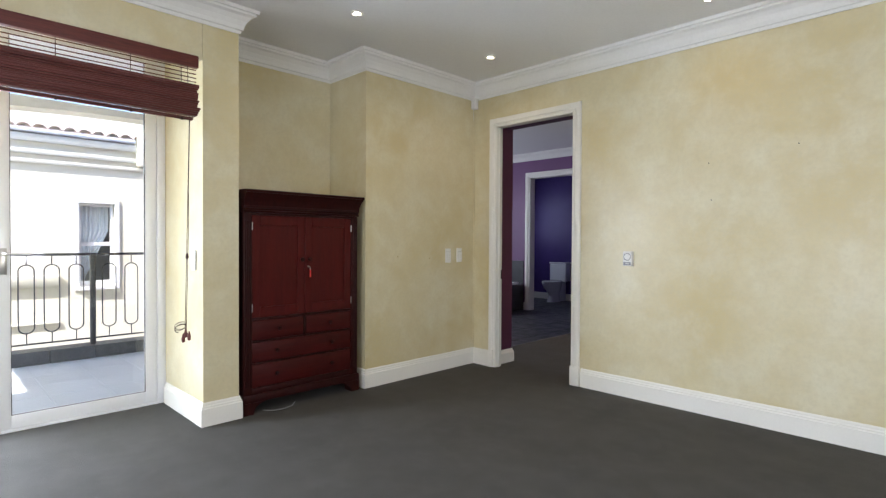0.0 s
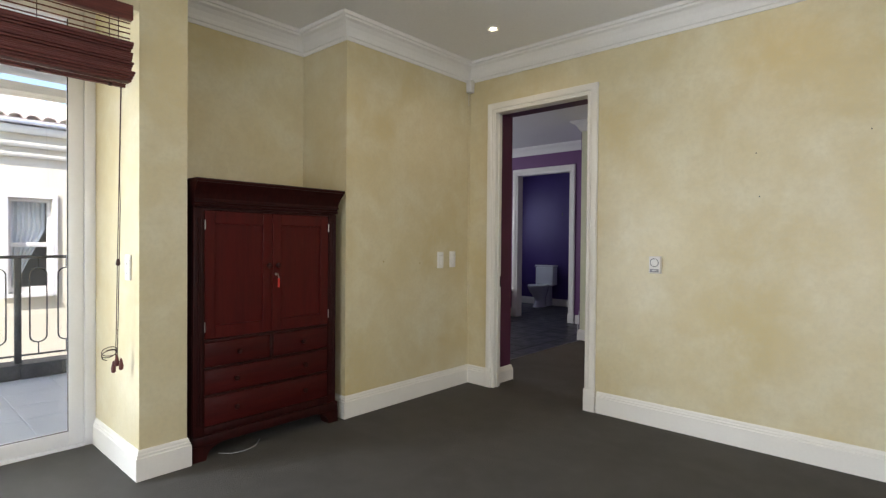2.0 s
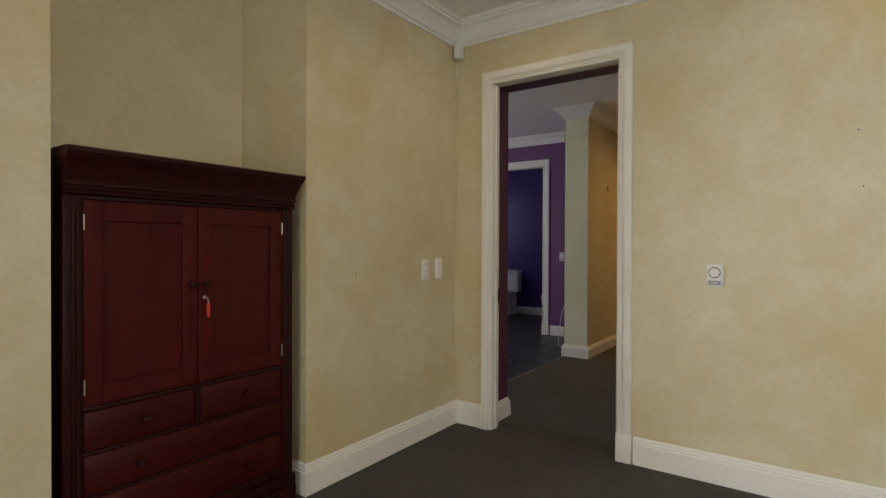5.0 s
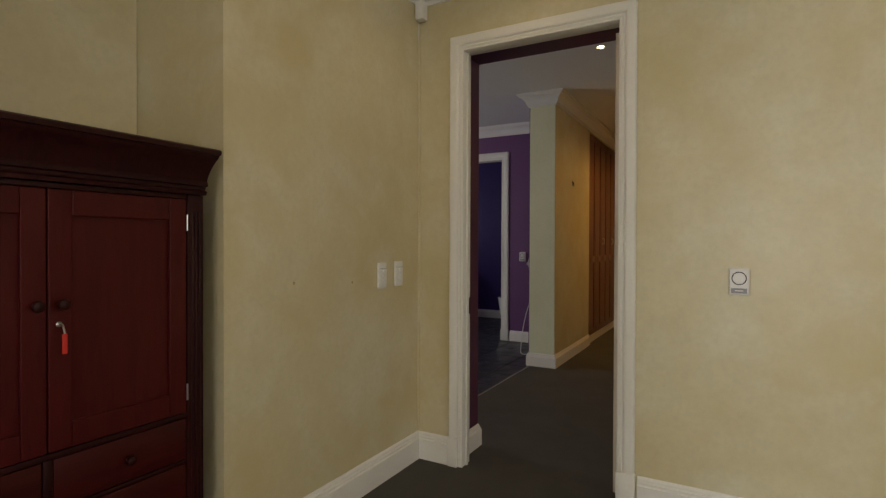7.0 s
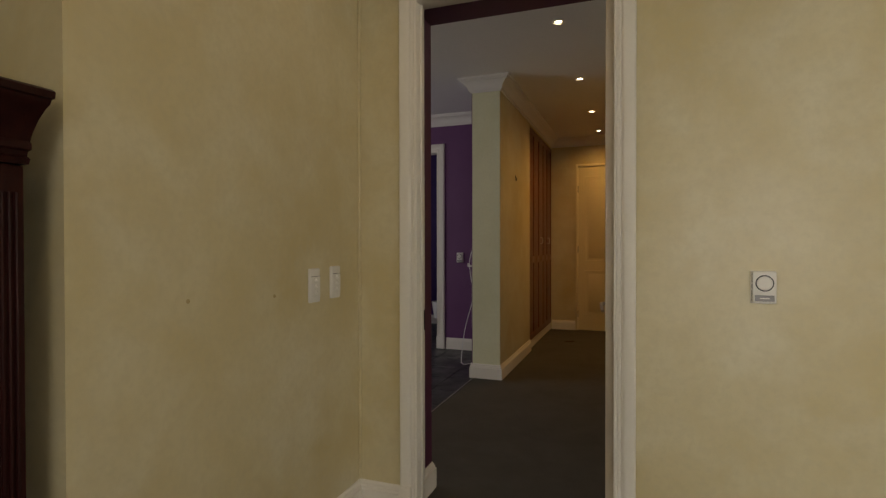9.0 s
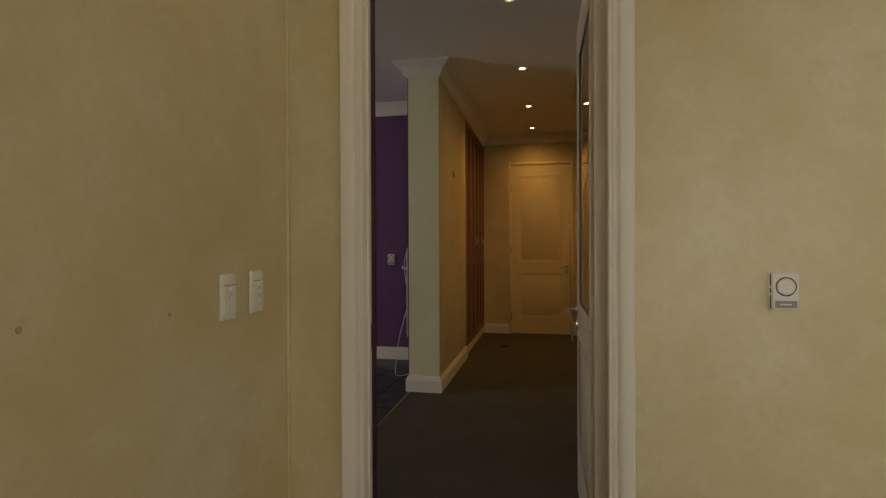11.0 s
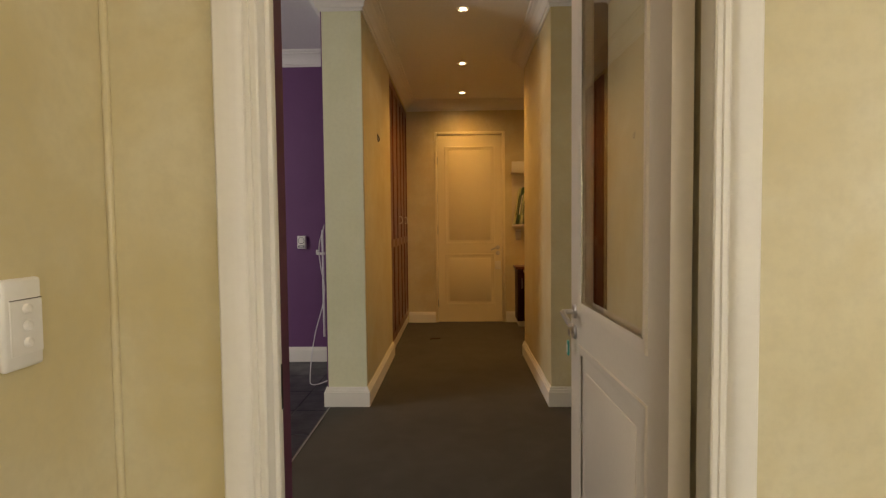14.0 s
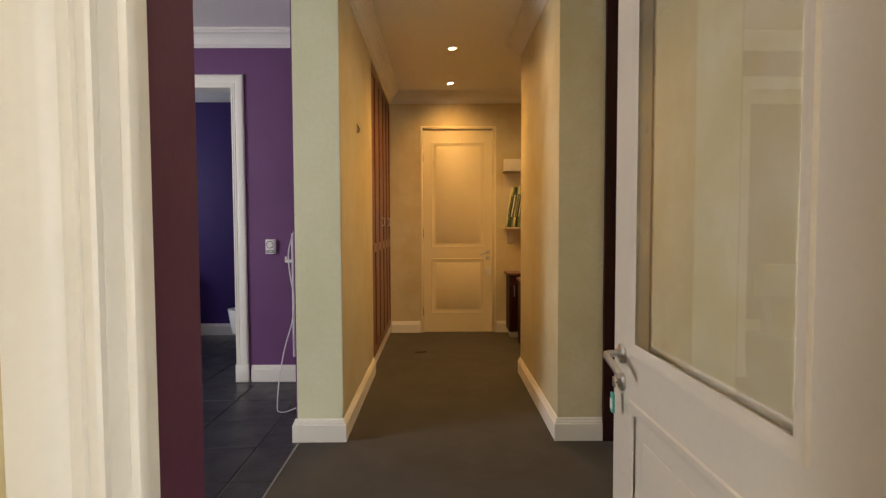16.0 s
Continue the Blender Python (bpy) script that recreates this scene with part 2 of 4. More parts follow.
iron = material("dark_iron_paint", (0.065, 0.068, 0.070), 0.5, second=(0.085, 0.085, 0.085), scale=20, amount=0.6)
# black small parts, and the shade painted behind the end door's leaf
dark = material("black_parts_gap_shade", (0.012, 0.010, 0.010), 0.8)
cord_mat = material("brown_cord", (0.045, 0.016, 0.012), 0.8)
white_cord = material("white_flex", (0.75, 0.75, 0.75), 0.45)
red_tag = material("red_key_tag", (0.65, 0.03, 0.02), 0.4)
teal_tag = material("teal_key_tag", (0.05, 0.42, 0.36), 0.4)
paper = material("pale_paper", (0.78, 0.76, 0.68), 0.7)
green_cover = material("dark_green_cover", (0.06, 0.12, 0.05), 0.45)
lime_cover = material("lime_white_cover", (0.62, 0.66, 0.36), 0.5)
facade = material("cream_facade_plaster", (0.86, 0.82, 0.70), 0.85, second=(0.74, 0.70, 0.55), third=(0.82, 0.79, 0.68), scale=1.5, amount=0.6, bump=0.002, bump_scale=20)
roof_clay = material("clay_roof_tile", (0.58, 0.48, 0.43), 0.8, second=(0.46, 0.37, 0.33), third=(0.64, 0.56, 0.52), scale=5, amount=0.8, bump=0.003, bump_scale=30, piece=0.3)
balcony_tile = material("pale_grey_balcony_tile", (0.60, 0.64, 0.68), 0.45, second=(0.52, 0.56, 0.60), third=(0.66, 0.69, 0.72), scale=4, amount=0.7, grain=60, bump=0.0015, bump_scale=30, piece=0.12)
kerb_slate = material("dark_slate_kerb", (0.075, 0.080, 0.085), 0.5, second=(0.05, 0.052, 0.056), third=(0.12, 0.125, 0.13), scale=6, amount=0.8, bump=0.003, bump_scale=25, piece=0.5)
curtain = material("pale_blue_curtain", (0.74, 0.79, 0.84), 0.9, second=(0.64, 0.70, 0.76), scale=8, amount=0.5)
lawn = material("ground_paving", (0.22, 0.21, 0.19), 0.9, second=(0.16, 0.155, 0.14), scale=2, amount=0.6)
glass = clear_glass("window_glass")
filler = material("brown_wall_filler", (0.47, 0.37, 0.19), 0.7)
bulb = glow("lit_lamp", (1.0, 0.86, 0.62), 14.0)

# ---- structure ----
X_W, Y_D = -3.722, 4.335          # wall with the switches, wall with the doorway
CEIL, CEIL_P = 2.86, 2.86
OPEN_L, OPEN_R, OPEN_H = -3.446, -2.525, 2.425

structure("floor", boxes((-4.55, -3.4, -0.12, 2.8, 4.42, 0.0), (-3.95, 4.42, -0.12, -1.2, 10.3, 0.0)), carpet, "dark grey low-pile carpet")
structure("floor_bathroom", boxes((-8.1, 4.42, -0.12, -3.952, 10.2, -0.006)), grout_mat, "grey grout bed under dark slate tiles")
structure("ceiling", boxes((-4.7, -3.4, CEIL, 2.8, 4.42, CEIL + 0.12)), ceiling_white, "smooth white painted ceiling")
structure("ceiling_passage", boxes((-8.2, 4.424, CEIL_P, -1.1, 10.4, CEIL_P + 0.12)), ceiling_white, "smooth white painted ceiling")

structure("wall_north", boxes(
    (-4.3, Y_D, 0, OPEN_L, 4.42, CEIL), (OPEN_R, Y_D, 0, 2.6, 4.42, CEIL), (OPEN_L, Y_D, OPEN_H, OPEN_R, 4.42, CEIL)), plaster, "yellow sponge-painted plaster wall")
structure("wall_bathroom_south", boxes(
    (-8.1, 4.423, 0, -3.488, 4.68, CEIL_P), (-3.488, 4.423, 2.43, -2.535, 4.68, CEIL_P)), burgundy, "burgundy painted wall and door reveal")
structure("wall_passage_south", boxes((-2.535, 4.423, 0, -2.0, 4.68, CEIL_P)), plaster)
structure("wall_west", boxes((-4.6, 2.952, 0, X_W, Y_D - 0.002, CEIL)), plaster, "yellow plaster wall with a return into a niche", smooth=True)
structure("wall_niche", boxes((-4.6, 1.854, 0, -4.265, 2.950, CEIL)), plaster, "yellow plaster back of a furniture niche")
structure("wall_pier", boxes((-4.6, 1.607, 0, X_W, 1.852, CEIL)), plaster, "cream plaster pier beside the balcony door")
structure("wall_lintel", boxes((-3.9, -0.35, 2.46, X_W, 1.605, CEIL), (-4.6, -0.35, 2.73, -3.902, 1.605, CEIL)), plaster, "plaster lintel over the balcony door")
structure("wall_west_far", boxes((-4.6, -3.4, 0, X_W, -0.352, CEIL)), plaster)
structure("wall_south", boxes((X_W, -3.4, 0, -2.0, -3.2, CEIL), (0.8, -3.4, 0, 2.8, -3.2, CEIL), (-2.0, -3.4, 0, 0.8, -3.2, 0.10), (-2.0, -3.4, 2.35, 0.8, -3.2, CEIL)), plaster)
structure("wall_east", boxes((2.6, -3.2, 0, 2.8, 0.15, CEIL), (2.6, 1.85, 0, 2.8, 4.42, CEIL), (2.6, 0.15, 0, 2.8, 1.85, 0.8), (2.6, 0.15, 2.2, 2.8, 1.85, CEIL)), plaster)
structure("wall_column", boxes((-3.962, 6.952, 0, -3.692, 8.178, CEIL_P)), plaster_cool_lit, "pale plaster end of a dividing wall, green daylight tint in its colour")
structure("wall_passage_west", boxes((-3.692, 6.955, 0, -3.688, 8.177, CEIL_P), (-3.962, 8.178, 0, -3.688, 8.4, CEIL_P)), plaster, "yellow plaster passage wall")
structure("wall_cupboard_head", boxes((-4.298, 8.402, 2.72, -3.688, 10.138, CEIL_P)), plaster)
structure("wall_cupboard_back", boxes((-4.398, 8.306, 0, -4.3, 10.138, CEIL_P)), plaster)
structure("wall_bathroom_east", boxes((-3.970, 6.955, 0, -3.962, 8.178, CEIL_P)), purple)
structure("wall_bathroom_north", boxes((-8.1, 8.18, 0, -5.80, 8.30, CEIL_P), (-4.77, 8.18, 0, -3.964, 8.30, CEIL_P), (-5.80, 8.18, 2.44, -4.77, 8.30, CEIL_P)), purple, "purple painted bathroom wall with a doorway")
structure("wall_bathroom_west", boxes((-8.2, 4.42, 0, -8.0, 8.2, CEIL_P)), purple)
structure("wall_toilet_north", boxes((-7.3, 10.05, 0, -4.302, 10.2, CEIL_P)), blue_purple, "deep violet painted wall behind the toilet")
structure("wall_toilet_east", boxes((-4.41, 8.302, 0, -4.402, 10.05, CEIL_P)), blue_purple)
structure("wall_toilet_west", boxes((-7.4, 8.302, 0, -7.2, 10.05, CEIL_P)), blue_purple)
structure("wall_toilet_south", boxes((-7.2, 8.302, 0, -5.80, 8.306, CEIL_P), (-4.77, 8.302, 0, -4.41, 8.306, CEIL_P)), blue_purple)
structure("wall_end", boxes((-4.3, 10.14, 0, -3.335, 10.3, CEIL_P), (-2.431, 10.14, 0, -1.2, 10.3, CEIL_P), (-3.335, 10.14, 2.466, -2.431, 10.3, CEIL_P)), plaster, "yellow plaster end wall of the passage")
structure("wall_passage_east", boxes((-2.02, 4.682, 0, -1.9, 6.951, CEIL_P)), plaster)
structure("wall_block", boxes((-2.402, 6.952, 0, -1.9, 8.4, CEIL_P)), plaster, "yellow plaster wall block beside the passage")
structure("wall_alcove", boxes((-1.9, 8.3, 0, -1.2, 8.4, CEIL_P), (-1.3, 8.4, 0, -1.2, 10.14, CEIL_P)), plaster)

SKIRT = [(0, 0), (0.020, 0), (0.020, 0.118), (0.015, 0.123), (0.015, 0.134), (0.010, 0.139), (0.009, 0.150), (0.004, 0.160), (0, 0.160)]
SKIRT_P = [(o, h * 0.86) for o, h in SKIRT]
CORNICE = [(0, -0.115), (0.010, -0.115), (0.014, -0.100), (0.024, -0.097), (0.030, -0.078), (0.044, -0.055), (0.066, -0.036), (0.088, -0.028), (0.091, -0.018), (0.104, -0.016), (0.108, 0), (0, 0)]
CORNICE_P = [(o, h * 1.12) for o, h in CORNICE]
CORNICE = [(o, h * 1.36) for o, h in CORNICE]


def moulding(name, profile, lines, z, mat, label, closed=False):
    bm = bmesh.new()
    for line in lines:
        sweep(bm, profile, [(x, y, z) for x, y in line], closed)
    return structure(name, bm, mat, label)


moulding("baseboard", SKIRT, [
    [(2.6, -3.2), (2.6, Y_D), (-2.461, Y_D)],
    [(-3.509, Y_D), (X_W, Y_D), (X_W, 2.952), (-4.265, 2.952), (-4.265, 1.852), (X_W, 1.852), (X_W, 1.607), (-4.47, 1.607)],
    [(-4.47, -0.35), (X_W, -0.35), (X_W, -3.2), (2.6, -3.2)]], 0, trim_white, "moulded white skirting board")
moulding("baseboard_passage", SKIRT_P, [
    [(-2.02, 4.68), (-2.02, 6.952), (-2.402, 6.952), (-2.402, 8.4), (-1.3, 8.4), (-1.3, 10.14), (-2.425, 10.14)],
    [(-3.34, 10.14), (-3.688, 10.14)],
    [(-3.688, 8.4), (-3.688, 6.952), (-3.970, 6.952), (-3.970, 8.18), (-4.672, 8.18)],
    [(-5.90, 8.18), (-8.0, 8.18), (-8.0, 4.68), (-3.488, 4.68), (-3.488, 4.426)],
    [(-4.41, 8.306), (-4.41, 10.05), (-7.2, 10.05), (-7.2, 8.306)]], 0, trim_white, "moulded white skirting board")
moulding("cornice", CORNICE, [[(2.6, -3.2), (2.6, Y_D), (X_W, Y_D), (X_W, 2.952), (-4.265, 2.952), (-4.265, 1.852), (X_W, 1.852), (X_W, -3.2)]], CEIL, cornice_white, "stepped white plaster cornice", True)
moulding("cornice_passage", CORNICE_P, [
    [(-2.02, 4.68), (-2.02, 6.952), (-2.402, 6.952), (-2.402, 8.4), (-1.3, 8.4), (-1.3, 10.14), (-3.688, 10.14), (-3.688, 6.952), (-3.970, 6.952), (-3.970, 8.18), (-8.0, 8.18), (-8.0, 4.68)],
    [(-4.41, 8.306), (-4.41, 10.05), (-7.2, 10.05), (-7.2, 8.306)]], CEIL_P, cornice_white, "stepped white plaster cornice", True)
structure("trim_threshold", boxes((-3.955, 4.69, -0.01, -3.946, 6.93, 0.004), bevel=0.001), plastic_grey, "pale strip between carpet and slate")
structure("trim_cable_cover", boxes((X_W - 0.001, Y_D - 0.013, 0.162, X_W + 0.012, Y_D + 0.001, 2.61), bevel=0.005), plaster, "painted cable cover in the corner")
# dark upright strip between the wall block and the open leaf
structure("trim_corner_post", boxes((-2.135, 6.925, 0, -2.022, 6.948, CEIL_P - 0.12)), mahogany, "dark upright strip beside the wall block")


def origin(ob):
    v = Vector((0, 0, 0))
    while ob is not None:
        v += ob.location
        ob = ob.parent
    return v


def wpart(name, bm, mat, parent, label="", smooth=True):
    """A part whose mesh is given in the world's metres."""
    bmesh.ops.translate(bm, vec=-origin(parent), verts=bm.verts)
    return part(name, bm, mat, parent, label, smooth)


def frame_strip(face_x0, face_x1, top, y, way, profile, mat_z0=0.0):
    """An architrave round a doorway on a wall at y: out along way (+1 or -1), profile of (across, out)."""
    bm = bmesh.new()
    rows = []
    for kind in range(4):
        row = []
        for a, o in profile:
            x, z = {0: (face_x0 - a, mat_z0), 1: (face_x0 - a, top + a), 2: (face_x1 + a, top + a), 3: (face_x1 + a, mat_z0)}[kind]
            row.append(bm.verts.new((x, y + way * o, z)))
        rows.append(row)
    c = len(profile)
    for p, q in zip(rows, rows[1:]):
        for j in range(c):
            bm.faces.new((p[j], q[j], q[(j + 1) % c], p[(j + 1) % c]))
    bm.faces.new(rows[0])
    bm.faces.new(rows[-1])
    return bm


ARCH = [(0, 0), (0, 0.009), (0.004, 0.012), (0.012, 0.012), (0.014, 0.008), (0.018, 0.008), (0.020, 0.013), (0.030, 0.013), (0.033, 0.009), (0.037, 0.010), (0.041, 0.018), (0.050, 0.0225), (0.064, 0.0245), (0.084, 0.0255), (0.096, 0.0245), (0.102, 0.019), (0.103, 0)]

# doorway from the bedroom to the passage
door_1 = tagged(new("door_1"), "open cream half-glazed door in a moulded white frame", "door", "", "structure")
door_1.location = (-2.96, 4.4, 0)
IN_L, IN_R, IN_T = -3.418, -2.560, 2.395
wpart("architrave", frame_strip(IN_L, IN_R, IN_T, Y_D, -1, [(a * 0.82, o) for a, o in ARCH], 0.0), trim_white, door_1, "moulded white architrave")
for x0, x1 in ((IN_L - 0.088, IN_L - 0.028), (IN_R - 0.001, IN_R + 0.090)):
    wpart("plinth_block", boxes((x0, Y_D - 0.031, 0, x1, Y_D, 0.168), bevel=0.003), trim_white, door_1)
wpart("lining", boxes((OPEN_L, Y_D + 0.001, 0, IN_L, 4.421, IN_T), (IN_R, Y_D + 0.001, 0, OPEN_R, 4.386, IN_T), (-2.541, 4.386, 0, OPEN_R, 4.421, IN_T), (OPEN_L, Y_D + 0.001, IN_T, OPEN_R, 4.421, OPEN_H), (IN_L, Y_D + 0.03, 0, IN_L + 0.010, Y_D + 0.05, IN_T), bevel=0.002), trim_white, door_1, "white timber door lining")
wpart("strike_plate", boxes((IN_L - 0.001, Y_D + 0.070, 0.88, IN_L + 0.002, Y_D + 0.082, 0.975)), dark, door_1, "dark metal strike plate")


def panel_face(x0, z0, x1, z1, y, out, width=0.03, depth=0.012):
    """A raised moulding round a panel lying in the plane y, standing out along out."""
    bm = bmesh.new()
    prof = [(0, 0), (0.004, depth), (width * 0.45, depth * 0.75), (width * 0.6, depth * 0.3), (width, 0)]
    rows = []
    for cx, cz, sx, sz in ((x0, z0, 1, 1), (x1, z0, -1, 1), (x1, z1, -1, -1), (x0, z1, 1, -1)):
        rows.append([bm.verts.new((cx + sx * a, y + out * o, cz + sz * a)) for a, o in prof])
    for k in range(4):
        p, q = rows[k], rows[(k + 1) % 4]
        for j in range(len(prof) - 1):
            bm.faces.new((p[j], q[j], q[j + 1], p[j + 1]))
    return bm


def lever(parent, x, z, y, out, way, local=True):
    """Lever handle with its rose and the keyhole rose under it, on the face at y."""
    rose = part("handle_rose", lathe([(0.0005, 0), (0.026, 0), (0.026, 0.006), (0.022, 0.010), (0.010, 0.011), (0.009, 0.012)], 20, "y"), chrome, parent, "round nickel rose")
    rose.matrix_basis = pose(x, y, z, 0, 0, 0 if out > 0 else 180)
    pts = [(0, 0.008, 0), (0, 0.035, 0), (0.006 * way, 0.047, 0), (0.02 * way, 0.052, 0)] + [(way * (0.02 + 0.075 * k / 5), 0.052 - 0.002 * k, -0.0065 * k) for k in range(1, 6)]
    pts = [(a * (1 if out > 0 else -1), b, c) for a, b, c in pts]
    part("lever", tube(pts, 0.0095, 12), chrome, rose, "curved nickel lever")
    esc = part("keyhole_rose", lathe([(0.0005, 0), (0.026, 0), (0.026, 0.006), (0.022, 0.010), (0.006, 0.011), (0.005, 0.012)], 20, "y"), chrome, parent, "round nickel keyhole rose")
    esc.matrix_basis = pose(x, y, z - 0.075, 0, 0, 0 if out > 0 else 180)
    return rose, esc


# the open leaf: local x runs from the hinge to the lock, y out to the passage wall
LEAF_W, LEAF_H, LEAF_T, HS, LS = 0.885, 2.375, 0.046, 0.132, 0.125
leaf = part("door_leaf", boxes(
    (0, 0, 0.008, HS, LEAF_T, LEAF_H), (LEAF_W - LS, 0, 0.008, LEAF_W, LEAF_T, LEAF_H), (HS, 0, 0.008, LEAF_W - LS, LEAF_T, 0.24), (HS, 0, 0.825, LEAF_W - LS, LEAF_T, 0.966),
    (HS, 0, 2.22, LEAF_W - LS, LEAF_T, LEAF_H), (HS, 0.005, 0.24, LEAF_W - LS, 0.041, 0.825)), door_paint, door_1, "cream painted door leaf standing open", smooth=False)
leaf.matrix_basis = Matrix.Translation(-door_1.location) @ pose(-2.597, 4.432, 0, 0, 0, 91.0) @ Matrix.Diagonal((1, -1, 1, 1))
for z0, z1 in ((0.966, 2.22), (0.24, 0.825)):
    for y, out in ((0, -1), (LEAF_T, 1)):
        part("panel_bead", panel_face(HS - 0.012, z0 - 0.012, LEAF_W - LS + 0.012, z1 + 0.012, y, out, 0.034, 0.006 if z0 > 0.9 else 0.0045), door_paint, leaf)
part("raised_panel", boxes((HS + 0.07, 0.001, 0.31, LEAF_W - LS - 0.07, 0.045, 0.755), bevel=0.006), door_paint, leaf)
pane = part("pane", boxes((HS + 0.002, 0.006, 0.968, LEAF_W - LS - 0.002, 0.011, 2.218)), glass, leaf, "clear glass pane", smooth=False)
pane.visible_shadow = False
for y, out in ((0.0, -1), (LEAF_T, 1)):
    lever(leaf, LEAF_W - 0.065, 0.945, y, out, -1)
# bunch of keys in the lock, on the passage face turned to the camera
key = part("key", boxes((-0.011, 0.010, -0.014, 0.011, 0.013, 0.012), (-0.002, -0.0, -0.004, 0.002, 0.012, 0.004), bevel=0.001), chrome, leaf, "small steel key")
key.matrix_basis = pose(LEAF_W - 0.065, -0.012, 0.868, 0, 0, 180)
part("key_tag", boxes((-0.012, 0.012, -0.085, 0.012, 0.018, -0.030), bevel=0.003), teal_tag, key, "teal plastic key tag")
part("tag_paper", boxes((-0.008, 0.0185, -0.074, 0.008, 0.0195, -0.045)), paper, key, "white paper label")

# ---- door at the passage's end ----
door_2 = tagged(new("door_2"), "closed cream two-panel door with a nickel lever", "door", "", "structure")
door_2.location = (-2.883, 10.14, 0)
DL, DR = -3.302, -2.471
wpart("door_frame", boxes((-3.335, 10.125, 0, DL - 0.003, 10.24, 2.465), (DR + 0.003, 10.125, 0, -2.431, 10.24, 2.465), (DL - 0.003, 10.125, 2.430, DR + 0.003, 10.24, 2.465), bevel=0.004), door_paint_warm, door_2, "cream timber frame")
# black sheet for the shade in the gap round the leaf
wpart("door_gap", boxes((DL - 0.003, 10.19, 0.0, DR + 0.003, 10.2, 2.430)), dark, door_2)
leaf2 = wpart("door_leaf", boxes(
    (DL, 10.145, 0.006, DL + 0.105, 10.185, 2.422), (DR - 0.105, 10.145, 0.006, DR, 10.185, 2.422), (DL + 0.105, 10.145, 0.006, DR - 0.105, 10.185, 0.235), (DL + 0.105, 10.145, 0.885, DR - 0.105, 10.185, 1.03),
    (DL + 0.105, 10.145, 2.272, DR - 0.105, 10.185, 2.422), (DL + 0.105, 10.152, 0.235, DR - 0.105, 10.18, 0.885), (DL + 0.105, 10.152, 1.03, DR - 0.105, 10.18, 2.272)), door_paint_warm, door_2, "cream painted two-panel leaf", smooth=False)
for z0, z1 in ((0.235, 0.885), (1.03, 2.272)):
    wpart("panel_bead", panel_face(DL + 0.095, z0 - 0.01, DR - 0.095, z1 + 0.01, 10.146, -1, 0.034, 0.005), door_paint_warm, leaf2)
    wpart("raised_panel", boxes((DL + 0.15, 10.148, z0 + 0.045, DR - 0.15, 10.166, z1 - 0.045), bevel=0.006), door_paint_warm, leaf2)
rose, esc = lever(leaf2, DR - 0.055 + 2.883, 0.975, 0.005, -1, -1)
for z in (0.25, 1.2, 2.1):
    wpart("hinge", boxes((DL - 0.008, 10.136, z - 0.05, DL + 0.004, 10.146, z + 0.05)), iron, door_2)
wpart("key_tag", boxes((DR - 0.10, 10.13, 0.69, DR - 0.02, 10.133, 0.80), bevel=0.001), paper, door_2, "pale paper key label")

# ---- doorway to the toilet ----
door_3 = tagged(new("door_3"), "white architrave and lining of an open doorway", "doorway", "", "structure")
door_3.location = (-5.285, 8.24, 0)
wpart("architrave", frame_strip(-5.772, -4.797, 2.413, 8.18, -1, ARCH, 0.145), trim_white, door_3)
wpart("architrave", frame_strip(-5.772, -4.797, 2.413, 8.306, 1, ARCH, 0.0), trim_white, door_3)
for x0, x1 in ((-5.88, -5.771), (-4.798, -4.69)):
    wpart("plinth_block", boxes((x0, 8.149, -0.004, x1, 8.18, 0.148), bevel=0.003), trim_white, door_3)
wpart("lining", boxes((-5.80, 8.181, -0.004, -5.772, 8.305, 2.413), (-4.797, 8.181, -0.004, -4.77, 8.305, 2.413), (-5.80, 8.181, 2.413, -4.77, 8.305, 2.44)), trim_white, door_3)

# ---- balcony door ----
window_1 = tagged(new("window_1"), "white framed double glass door to a balcony", "balcony door", "", "structure")
window_1.location = (-4.5, 0.62, 0)
wpart("window_frame", boxes((-4.58, 1.548, 0, -4.475, 1.606, 2.725), (-4.58, -0.351, 0, -4.475, -0.305, 2.725), (-4.58, -0.305, 2.68, -4.475, 1.548, 2.725), (-4.58, -0.305, -0.02, -4.475, 1.548, 0.018), bevel=0.004), upvc, window_1, "white outer frame")
for y0, y1 in ((0.605, 1.545), (-0.302, 0.600)):
    sash = wpart("leaf", boxes((-4.535, y0, 0.02, -4.485, y0 + 0.07, 2.675), (-4.535, y1 - 0.078, 0.02, -4.485, y1, 2.675), (-4.535, y0 + 0.07, 0.02, -4.485, y1 - 0.078, 0.105), (-4.535, y0 + 0.07, 2.59, -4.485, y1 - 0.078, 2.675), bevel=0.004), upvc, window_1, "white glazed door leaf")
    wpart("gasket", boxes((-4.5, y0 + 0.068, 0.1, -4.492, y0 + 0.074, 2.595), (-4.5, y1 - 0.082, 0.1, -4.492, y1 - 0.076, 2.595), (-4.5, y0 + 0.07, 0.10, -4.492, y1 - 0.078, 0.108)), dark, sash, "black rubber gasket")
    p = wpart("pane", boxes((-4.514, y0 + 0.066, 0.1, -4.508, y1 - 0.074, 2.595)), glass, sash, "clear glass pane", smooth=False)
    p.visible_shadow = False
wpart("door_handle", tube([(-4.485, 0.64, 1.165), (-4.45, 0.64, 1.165), (-4.44, 0.65, 1.165), (-4.438, 0.70, 1.163), (-4.438, 0.775, 1.158)], 0.009), chrome, window_1, "nickel lever handle")
wpart("lock_plate", boxes((-4.486, 0.622, 1.03, -4.480, 0.658, 1.20), bevel=0.003), chrome, window_1, "nickel lock plate")

